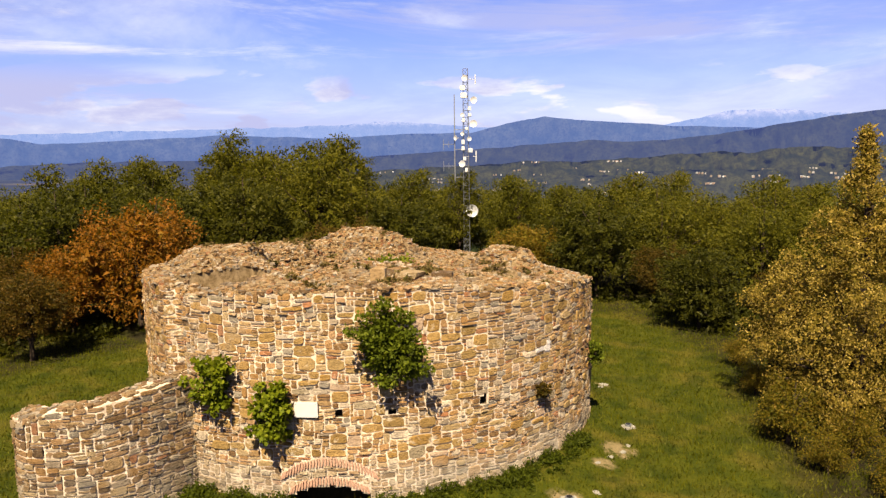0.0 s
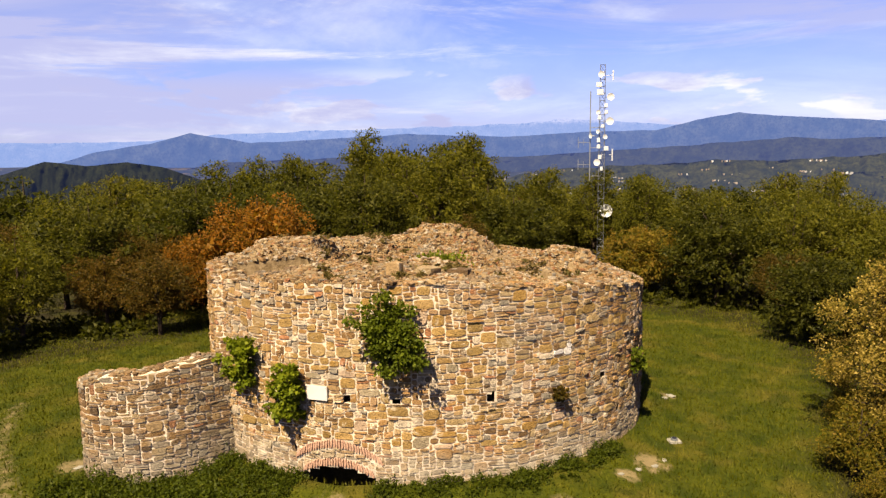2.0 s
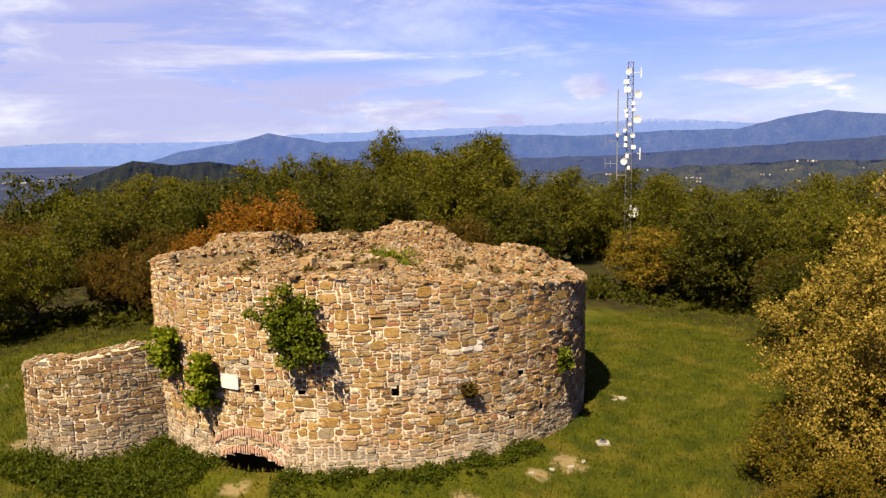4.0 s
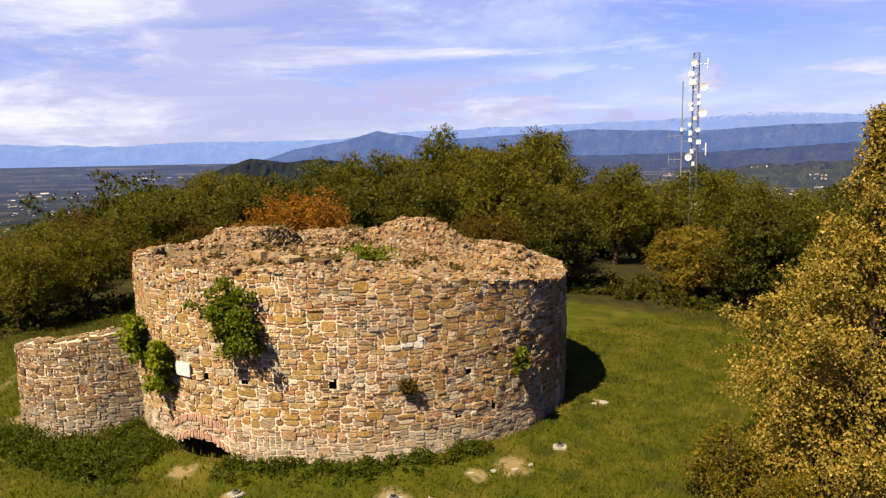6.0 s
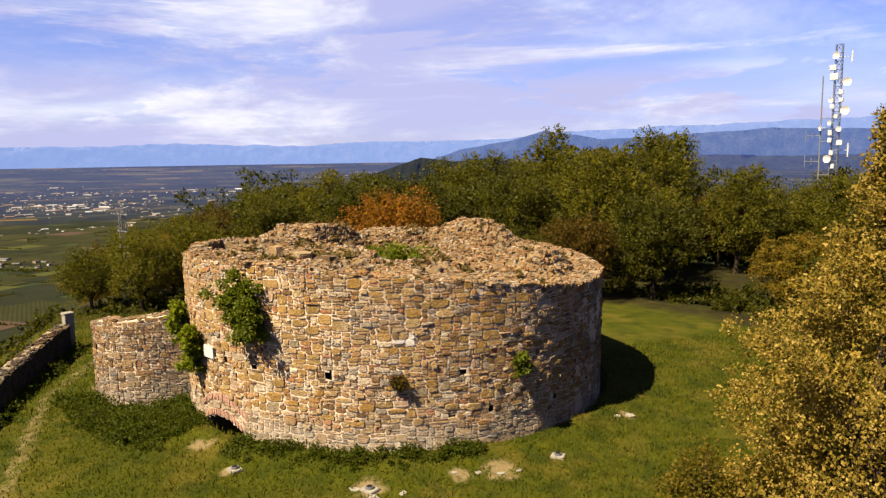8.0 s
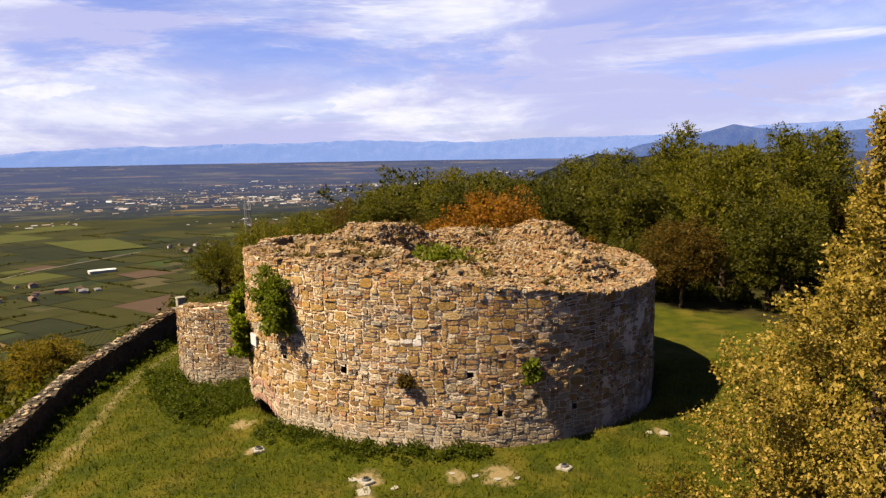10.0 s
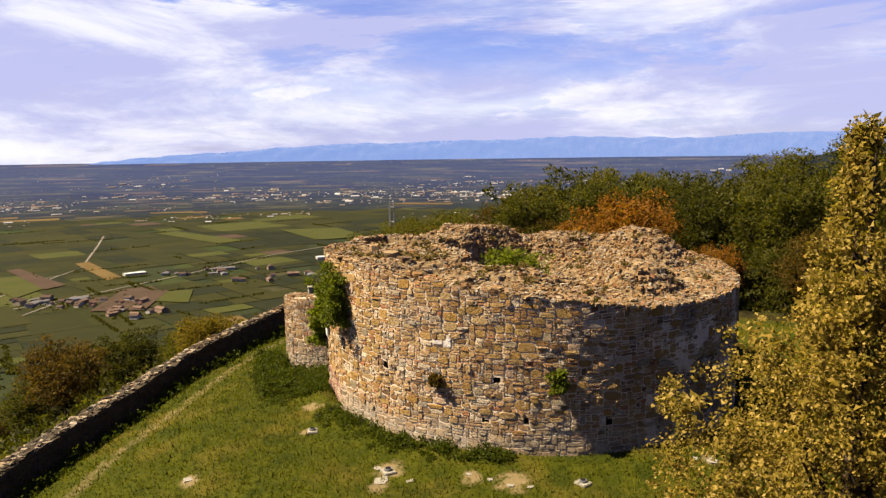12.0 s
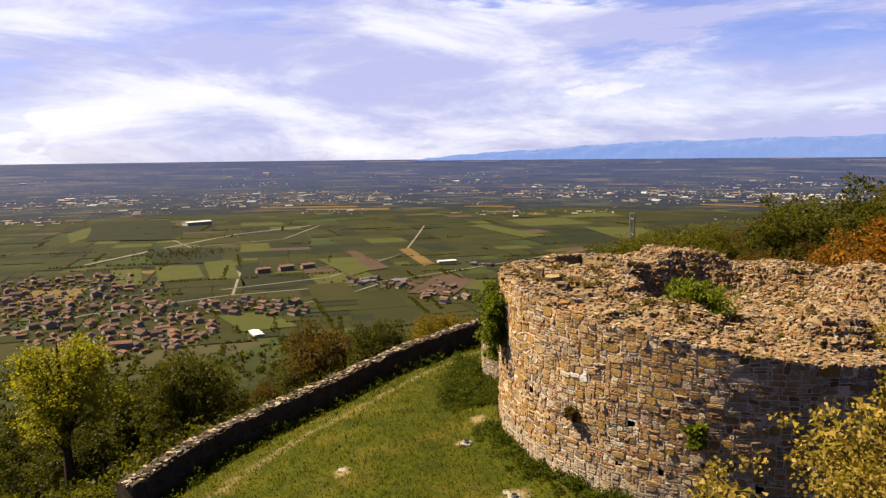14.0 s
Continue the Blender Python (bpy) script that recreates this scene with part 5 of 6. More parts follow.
wall_shrub(3, "dense dark green shrub rooted high in the tower wall", 281.0, 4.50, 1.5, 1.75, 0.55, "shrub", 100, 0.095)
wall_shrub(4, "light green shrub hanging beside the white plaque", 259.3, 2.95, 0.95, 1.7, 0.6, "lime", 30, 0.125)
wall_shrub(5, "green shrub in the angle of the low wall", 248.0, 3.5, 0.9, 1.3, 0.55, "lime", 28, 0.12)
wall_shrub(6, "small green sprig in the tower wall", 339.3, 2.80, 0.55, 0.6, 0.35, "shrub", 6, 0.12)
wall_shrub(7, "tuft of dry brown plants in a wall joint", 313.5, 2.62, 0.35, 0.4, 0.18, "brown", 5, 0.10)


def hollow_bush():
    rng = np.random.default_rng(31)
    b = thing("hollow_bush", "green bush growing in the hollow of the tower", "shrub", at=(1.45, -1.95, 4.62))
    c = np.concatenate([clump(rng, (rng.normal(0, 0.42), rng.normal(0, 0.42), 0.25), 0.55, 88, 0.13, 2.1) for k in range(34)])
    quads_ob("foliage", c, 3, LEAF["shrub"], b)
    verts, faces = [], []
    for k in range(7):
        a = k * 0.9
        limb(verts, faces, [Vector((0, 0, -0.1)), Vector((0.3 * math.cos(a), 0.3 * math.sin(a), 0.35)), Vector((0.6 * math.cos(a), 0.5 * math.sin(a), 0.65))], (0.02, 0.015, 0.006), 5)
    mesh_ob("stem", verts, faces, BARK, b)


hollow_bush()

# ---------------------------------------------------------------- masts, plaque, lamps, post
STEEL = plain_mat("galvanised steel", (0.42, 0.43, 0.45), 0.45, 0.6)
WHITE = plain_mat("white painted metal", (0.95, 0.95, 0.95), 0.5, 0.0, 0.05)
GREY = plain_mat("grey painted metal", (0.33, 0.34, 0.36), 0.6, 0.1)
MARBLE = plain_mat("white stone plaque", (0.92, 0.88, 0.86), 0.5, 0.0, 0.05, 3)
CONCRETE = plain_mat("pale concrete", (0.46, 0.43, 0.36), 0.95, 0.0, 0.2, 9)
GLASS_DARK = plain_mat("lamp glass", (0.03, 0.03, 0.035), 0.15)


def bar(bm, a, b, r, sides=6):
    a, b = Vector(a), Vector(b)
    m = Matrix.Translation((a + b) / 2) @ (b - a).to_track_quat("Z", "Y").to_matrix().to_4x4()
    bmesh.ops.create_cone(bm, cap_ends=True, segments=sides, radius1=r, radius2=r, depth=(b - a).length, matrix=m)


def block(bm, c, size, bevel=0.0, turn=0.0):
    g = bmesh.ops.create_cube(bm, size=1, matrix=pose(*c, 0, 0, turn) @ Matrix.Diagonal((*size, 1)))
    if bevel:
        bmesh.ops.bevel(bm, geom=list({e for v in g["verts"] for e in v.link_edges}), offset=bevel, segments=2, affect="EDGES")


def lattice(parent, h, w0, w1, step, leg_r, mat):
    half = lambda z: 0.5 * (w0 + (w1 - w0) * z / h)
    corners = ((1, 1), (-1, 1), (-1, -1), (1, -1))
    for sx, sy in corners:
        bm = bmesh.new()
        bar(bm, (sx * half(0), sy * half(0), -1.0), (sx * half(h), sy * half(h), h), leg_r)
        part("leg", bm, mat, parent)
    bm = bmesh.new()
    n = int(h / step)
    for k in range(n):
        z0, z1 = k * h / n, (k + 1) * h / n
        for q in range(4):
            (ax, ay), (bx, by) = corners[q], corners[(q + 1) % 4]
            bar(bm, (ax * half(z0), ay * half(z0), z0), (bx * half(z1), by * half(z1), z1), leg_r * 0.55, 4)
            bar(bm, (ax * half(z1), ay * half(z1), z1), (bx * half(z1), by * half(z1), z1), leg_r * 0.55, 4)
    part("bracing", bm, mat, parent)


def dish(parent, at, r, az, mat=None):
    """A round dish facing the bearing az, with a shallow bowl and a drum behind."""
    bm = bmesh.new()
    rings, n = 4, 20
    vs = []
    for j in range(rings + 1):
        q = j / rings
        vs.append([bm.verts.new((r * q * math.cos(2 * math.pi * k / n), r * q * math.sin(2 * math.pi * k / n), 0.25 * r * q * q)) for k in range(n)] if j else [bm.verts.new((0, 0, 0))])
    for k in range(n):
        bm.faces.new((vs[0][0], vs[1][k], vs[1][(k + 1) % n]))
        for j in range(1, rings):
            bm.faces.new((vs[j][k], vs[j + 1][k], vs[j + 1][(k + 1) % n], vs[j][(k + 1) % n]))
    bmesh.ops.create_cone(bm, cap_ends=True, segments=12, radius1=r * 0.35, radius2=r * 0.45, depth=0.25 * r, matrix=Matrix.Translation((0, 0, -0.12 * r)))
    bar(bm, (0, 0, 0), (0, 0, -0.6 * r - 0.25), 0.03)
    d = Vector((math.cos(radians(az)), math.sin(radians(az)), 0))
    m = Matrix.Translation(at) @ d.to_track_quat("Z", "Y").to_matrix().to_4x4()
    bmesh.ops.transform(bm, matrix=m, verts=bm.verts)
    bmesh.ops.solidify(bm, geom=bm.faces[:], thickness=0.015)
    part("dish", bm, mat or WHITE, parent, "white round dish")


def make_mast():
    x, y = 6.45, 44.2
    g = ground_z(x, y)
    h = 17.6 - g
    mast = thing("radio_mast", "slim lattice radio mast hung with white dishes and boxes", "mast", at=(x, y, g))
    lattice(mast, h, 0.60, 0.46, 0.65, 0.03, STEEL)
    z = lambda world: world - g
    for dx, wz, r, az in ((0.75, 14.6, 0.34, 280), (0.72, 12.35, 0.36, 265), (0.55, 3.9, 0.62, 250), (-0.4, 8.5, 0.32, 255), (0.3, 10.9, 0.22, 290), (-0.35, 13.2, 0.2, 270), (-0.1, 16.7, 0.3, 250), (-0.35, 11.4, 0.2, 240), (-1.0, 11.0, 0.24, 220)):
        dish(mast, (dx, -0.42, z(wz)), r, az)
        bm = bmesh.new()
        bar(bm, (dx, -0.25, z(wz)), (0.2 if dx > 0 else -0.2, 0, z(wz)), 0.03)
        part("bracket", bm, STEEL, mast)
    for dx, wz, sx, sz in ((-0.32, 15.75, 0.5, 0.45), (-0.2, 15.05, 0.6, 0.55), (0.35, 13.8, 0.3, 0.4), (0.38, 13.2, 0.3, 0.35), (-0.25, 12.7, 0.3, 0.4), (-0.3, 10.6, 0.3, 0.45), (0.42, 9.8, 0.42, 0.42), (-0.15, 9.0, 0.3, 0.4), (0.0, 7.9, 0.25, 0.4), (-0.3, 10.0, 0.3, 0.4), (0.05, 11.9, 0.3, 0.3)):
        bm = bmesh.new()
        block(bm, (dx, -0.38, z(wz)), (sx, 0.22, sz), 0.03)
        part("antenna_box", bm, WHITE, mast, "white antenna housing")
    for dx, wz, ln in ((0.95, 16.6, 0.9), (0.98, 9.2, 1.1)):
        bm = bmesh.new()
        bar(bm, (dx, 0, z(wz) - ln / 2), (dx, 0, z(wz) + ln / 2), 0.06)
        bar(bm, (dx, 0, z(wz)), (0, 0, z(wz)), 0.025)
        part("whip_antenna", bm, WHITE, mast)
    bm = bmesh.new()
    bar(bm, (-1.1, 0, z(6.8)), (-1.1, 0, z(15.2)), 0.055)
    for wz in (7.2, 9.9, 11.8):
        bar(bm, (-1.1, 0, z(wz)), (0, 0, z(wz)), 0.03)
    part("side_pole", bm, GREY, mast, "thin grey pole")
    for wz in (10.4, 8.3):
        bm = bmesh.new()
        bar(bm, (-1.1, 0, z(wz)), (-2.25, 0, z(wz)), 0.025)
        bar(bm, (-2.2, 0, z(wz) - 0.5), (-2.2, 0, z(wz) + 0.5), 0.025)
        bar(bm, (-1.7, 0, z(wz) - 0.3), (-1.7, 0, z(wz) + 0.3), 0.02)
        part("yagi_antenna", bm, GREY, mast)


make_mast()
PX, PYY = -25.6, 0.4
PY = thing("lattice_mast", "slim grey lattice mast with short crossarms among the trees", "mast", at=(PX, PYY, ground_z(PX, PYY)))
PTOP = 6.1 - ground_z(PX, PYY)
lattice(PY, PTOP, 0.38, 0.30, 0.6, 0.025, GREY)
for drop in (0.4, 1.5, 2.9):
    bm = bmesh.new()
    bar(bm, (-0.7, 0, PTOP - drop), (0.7, 0, PTOP - drop), 0.04)
    bar(bm, (-0.65, 0, PTOP - drop), (-0.65, 0, PTOP - drop + 0.35), 0.03)
    bar(bm, (0.65, 0, PTOP - drop), (0.65, 0, PTOP - drop + 0.35), 0.03)
    part("crossarm", bm, GREY, PY)

az = math.degrees(math.atan2(-9.215 - CY, -0.11 - CX))
PLQ = thing("plaque", "plain white stone plaque fixed to the tower wall", "plaque", at=(CX + 8.42 * math.cos(radians(az)), CY + 8.42 * math.sin(radians(az)), 2.95))
PLQ.rotation_euler = (0, 0, radians(az + 90))
bm = bmesh.new()
block(bm, (0, 0, 0), (0.62, 0.06, 0.40), 0.006)
part("slab", bm, MARBLE, PLQ)
for sx in (-0.27, 0.27):
    for sz in (-0.16, 0.16):
        bm = bmesh.new()
        bar(bm, (sx, -0.036, sz), (sx, -0.026, sz), 0.012, 8)
        part("stud", bm, STEEL, PLQ, "small steel fixing stud")


def ground_lamp(x, y, s, turn):
    lamp = thing("ground_lamp", "round floodlight set in a pale concrete slab in the grass", "lamp", "floodlights round the tower", at=(x, y, ground_z(x, y)))
    lamp.rotation_euler = (0, 0, radians(turn))
    bm = bmesh.new()
    block(bm, (0, 0, 0.0), (s, s * 0.85, 0.12), 0.02)
    part("base", bm, CONCRETE, lamp)
    bm = bmesh.new()
    bmesh.ops.create_cone(bm, cap_ends=True, segments=20, radius1=s * 0.27, radius2=s * 0.25, depth=0.07, matrix=Matrix.Translation((0, 0, 0.09)))
    ring = part("ring", bm, STEEL, lamp, "steel ring")
    bm = bmesh.new()
    bmesh.ops.create_cone(bm, cap_ends=True, segments=20, radius1=s * 0.18, radius2=s * 0.17, depth=0.02, matrix=Matrix.Translation((0, 0, 0.13)))
    part("lens", bm, GLASS_DARK, ring)


for x, y, s, turn in ((9.8, -3.7, 0.42, 20), (2.85, -10.4, 0.42, -10), (6.85, -8.75, 0.46, 5)):
    ground_lamp(x, y, s, turn)

for k, (x, y, s) in enumerate(((9.95, 0.7, 0.55), (9.75, 0.25, 0.35), (4.9, -14.5, 0.5), (7.3, -9.1, 0.7), (6.5, -9.0, 0.4), (9.1, -5.7, 0.3), (9.4, -5.2, 0.25), (8.6, -6.1, 0.3), (8.1, -6.6, 0.25), (-8.0, -9.3, 0.4), (7.7, -8.3, 0.35))):
    v, f = SLABS[k % 16]
    ob = mesh_ob("flat_stone", v, f, CONCRETE)
    ob.matrix_basis = pose(x, y, ground_z(x, y) - 0.012, 0, 0, k * 47) @ Matrix.Diagonal((s, s * 0.7, 0.07, 1))
    tagged(ob, "pale flat stone lying flush in the turf", "stone", "stones in the turf")

POST = thing("gate_post", "white square masonry post at the end of the boundary wall", "post", at=(-15.8, -7.35, ground_z(-15.8, -7.35)))
bm = bmesh.new()
block(bm, (0, 0, 0.8), (0.42, 0.42, 1.8), 0.02)
part("shaft", bm, CONCRETE, POST)
bm = bmesh.new()
block(bm, (0, 0, 1.74), (0.5, 0.5, 0.09), 0.02)
part("cap", bm, CONCRETE, POST)

# ---------------------------------------------------------------- the town and fields of the plain
ROOF = {n: plain_mat("roof tiles " + n, c, 0.9, 0, 0.25, 0.5) for n, c in (("red", (0.23, 0.115, 0.078)), ("brown", (0.13, 0.085, 0.068)), ("pale", (0.25, 0.165, 0.125)), ("grey", (0.22, 0.21, 0.22)), ("white", (0.95, 0.95, 0.96)))}
HWALL = {n: plain_mat("plaster " + n, c, 0.95, 0, 0.1, 0.3) for n, c in (("white", (0.66, 0.63, 0.58)), ("cream", (0.50, 0.43, 0.33)), ("rose", (0.40, 0.28, 0.22)), ("grey", (0.36, 0.34, 0.33)))}


def make_house(label, w, d, h, pitch, wall, roof, category="house", group="houses of the town"):
    house = thing("house", label, category, group)
    rise = d / 2 * pitch
    v = [(-w / 2, -d / 2, -3), (w / 2, -d / 2, -3), (w / 2, d / 2, -3), (-w / 2, d / 2, -3), (-w / 2, -d / 2, h), (w / 2, -d / 2, h), (w / 2, d / 2, h), (-w / 2, d / 2, h), (-w / 2, 0, h + rise), (w / 2, 0, h + rise)]
    body = mesh_ob("wall", v, [(0, 1, 5, 4), (2, 3, 7, 6), (1, 2, 6, 9, 5), (3, 0, 4, 8, 7), (3, 2, 1, 0)], HWALL[wall], house)
    o, t = 0.6, 0.35
    v = []
    for dz in (0, t):
        for sx in (-1, 1):
            v += [(sx * (w / 2 + o), -d / 2 - o, h - o * pitch + dz), (sx * (w / 2 + o), 0, h + rise + dz + 0.02), (sx * (w / 2 + o), d / 2 + o, h - o * pitch + dz)]
    f = [(0, 3, 4, 1), (1, 4, 5, 2), (7, 10, 9, 6), (8, 11, 10, 7), (0, 6, 9, 3), (2, 5, 11, 8), (0, 1, 7, 6), (1, 2, 8, 7), (3, 9, 10, 4), (4, 10, 11, 5)]
    top = mesh_ob("roof", v, f, ROOF[roof], house)
    bm = bmesh.new()
    block(bm, (w * 0.22, d * 0.12, h + rise * 0.9 + 0.4), (0.8, 0.8, 1.6))
    part("chimney", bm, HWALL["cream"], top)
    return house


KINDS = [make_house("two-storey cream house with a red tiled roof", 12, 9, 6.0, 0.42, "cream", "red"),
         make_house("white house with a brown tiled roof", 10, 9, 5.6, 0.40, "white", "brown"),
         make_house("long rose plastered house with a pale tiled roof", 18, 9, 6.2, 0.38, "rose", "pale"),
         make_house("cream house with a weathered brown roof", 13, 11, 6.4, 0.40, "cream", "brown"),
         make_house("grey block of flats with a red roof", 20, 12, 9.0, 0.30, "grey", "red"),
         make_house("low shed with a grey roof", 22, 12, 4.0, 0.22, "white", "grey"),
         make_house("long low warehouse with a white roof", 46, 20, 6.0, 0.12, "white", "white", "warehouse", "sheds of the plain")]
first, settled = set(), []
far_v, far_f, far_m, far_mats = [], [], [], []


def join_house(k, m):
    """The farther streets of the town, joined."""
    for ob in KINDS[k].children_recursive:
        mat = ob.data.materials[0]
        if mat not in far_mats:
            far_mats.append(mat)
        base = len(far_v)
        far_v.extend(m @ v.co for v in ob.data.vertices)
        for p in ob.data.polygons:
            far_f.append(tuple(base + i for i in p.vertices))
            far_m.append(far_mats.index(mat))


def settle(k, x, y, turn, s=1.0):
    m = at_scale(x, y, ground_z(x, y), turn, s)
    if k in first:
        if len(settled) >= 285 and k < 6:
            return join_house(k, m)
        settled.append(k)
        return copy_thing(KINDS[k], m)
    first.add(k)
    KINDS[k].matrix_basis = m


def town():
    rn = random.Random(17)
    made = []

    def cluster(cx, cy, rx, ry, turn, count, kinds, gap=13):
        n = 0
        for _ in range(count * 12):
            if n >= count:
                break
            a, q = rn.uniform(0, 6.283), math.sqrt(rn.random())
            u, v = q * math.cos(a) * rx, q * math.sin(a) * ry
            c, s = math.cos(radians(turn)), math.sin(radians(turn))
            x, y = cx + u * c - v * s, cy + u * s + v * c
            if any((x - p) ** 2 + (y - r) ** 2 < gap * gap for p, r in made):
                continue
            made.append((x, y))
            settle(rn.choice(kinds), x, y, turn + rn.choice((0, 90)) + rn.gauss(0, 9) + 18 * fbm(x * 0.004, y * 0.004), rn.choice((0.6, 0.7, 0.8, 0.9, 1.1)))
            n += 1

    mix = (0, 0, 1, 1, 2, 3, 3, 4)
    cluster(-869, -528, 225, 115, 48, 165, mix)
    cluster(-1063, -694, 190, 150, 40, 115, mix + (5,))
    cluster(-958, -365, 95, 55, 70, 32, mix)
    cluster(-751, -403, 50, 40, 30, 9, mix)
    cluster(-1144, -178, 120, 40, 60, 26, (0, 1, 2, 3, 5))
    cluster(-1032, -93, 60, 30, 50, 9, (1, 2, 5))
    cluster(-1361, 12, 130, 40, 80, 14, (1, 3, 5))
    cluster(-1244, 128, 90, 30, 90, 9, (1, 2, 5))
    cluster(-778, 368, 90, 50, 60, 26, mix)
    cluster(-1077, 620, 120, 60, 20, 22, mix)
    cluster(-1644, 525, 150, 60, 20, 16, (1, 3, 5))
    settle(2, -1290, -410, 131, 1.5), settle(2, -1262, -445, 131, 1.4), settle(2, -1318, -376, 131, 1.4)
    for x, y, turn, s in ((-1450, 250, 92, 1.0), (-2180, -960, 142, 1.8), (-1395, -115, 112, 0.8), (-800, -300, 32, 0.6)):
        settle(6, x, y, turn, s)
    return made


HOUSES = town()
if far_v:
    streets = mesh_ob("town_houses", far_v, far_f, far_mats[0])
    for extra in far_mats[1:]:
        streets.data.materials.append(extra)
    streets.data.polygons.foreach_set("material_index", far_m)
    tagged(streets, "tiled houses along the farther streets of the town", "houses", kind="stuff")


def far_villages():
    """Villages and works too far off to tell house from house."""
    rn = random.Random(23)
    v, f = [], []
    spots = [(rn.uniform(118, 236), rn.uniform(2300, 4300)) for _ in range(60)] + [(rn.uniform(140, 200), rn.uniform(3100, 3900)) for _ in range(40)] + [(rn.uniform(58, 100), rn.uniform(2400, 4100)) for _ in range(26)]
    spots += [(rn.uniform(150, 232), rn.gauss(3420, 90)) for _ in range(60)]
    # hamlets on the rolling country
    places = []
    for hill, count in ((FOOTHILLS, 34), (LOW_HILLS, 34)):
        vs = hill.data.vertices
        for _ in range(count):
            p = vs[rn.randrange(len(vs) // 15) * 15 + rn.randrange(3, 11)].co
            a = math.degrees(math.atan2(p.y, p.x))
            for k in range(rn.randrange(2, 8)):
                b, q = radians(a + rn.gauss(0, 0.35)), math.hypot(p.x, p.y)
                places.append((q * math.cos(b), q * math.sin(b), p.z + 3 + rn.uniform(-2, 2), a, False))
    for az, r in spots:
        for k in range(rn.randrange(5, 20)):
            a, q = az + rn.gauss(0, 1.8), r + rn.gauss(0, 60)
            x, y = q * math.cos(radians(a)), q * math.sin(radians(a))
            places.append((x, y, ground_z(x, y), a, True))
    for x, y, z, a, low in places:
        big = low and rn.random() < 0.16
        w, d, h = (rn.uniform(16, 40), rn.uniform(8, 14), rn.uniform(2, 3.2)) if big else (rn.uniform(4, 9), rn.uniform(4, 7), rn.uniform(1.6, 2.8))
        m = pose(x, y, z, 0, 0, a + 90 + rn.gauss(0, 12))
        i = len(v)
        for sx, sy in ((-1, -1), (1, -1), (1, 1), (-1, 1)):
            v.append(m @ Vector((sx * w / 2, sy * d / 2, -4)))
        for sx, sy in ((-1, -1), (1, -1), (1, 1), (-1, 1)):
            v.append(m @ Vector((sx * w / 2, sy * d / 2, h)))
        v.append(m @ Vector((-w / 2, 0, h + d * 0.2))), v.append(m @ Vector((w / 2, 0, h + d * 0.2)))
        f += [(i, i + 1, i + 5, i + 4), (i + 2, i + 3, i + 7, i + 6), (i + 1, i + 2, i + 6, i + 9, i + 5), (i + 3, i, i + 4, i + 8, i + 7), (i + 4, i + 5, i + 9, i + 8), (i + 6, i + 7, i + 8, i + 9)]
    k = Mat("distant houses", 0.9)
    k.color(k.ramp(k.value("island"), (0.0, (0.50, 0.49, 0.50)), (0.3, (0.36, 0.28, 0.24)), (0.6, (0.42, 0.36, 0.32)), (0.84, (0.80, 0.81, 0.83)), kind="CONSTANT"))
    tagged(mesh_ob("distant_villages", v, f, k.m), "pale houses and works of distant villages on the plain", "village", kind="stuff")


far_villages()


def field_mat(name, a, b, rows=0.0, turn=0.0):
    k = Mat(name, 0.95, 0.235)
    p = k.pos.outputs["Position"]
    c = k.mix(k.span(k.noise(0.02, 6, 0.7, co=p), 0.3, 0.7), a, b)
    if rows:
        mp = k.N.new("ShaderNodeMapping")
        mp.inputs["Rotation"].default_value = (0, 0, radians(turn))
        k.L.new(p, mp.inputs[0])
        w = k.N.new("ShaderNodeTexWave")
        w.inputs["Scale"].default_value, w.inputs["Distortion"].default_value = rows, 0.3
        k.L.new(mp.outputs[0], w.inputs[0])
        c = k.mix(k.span(w.outputs[1], 0.3, 0.8, 0.0, 0.55), c, tuple(x * 0.45 for x in a))
    k.color(c)
    return k.m


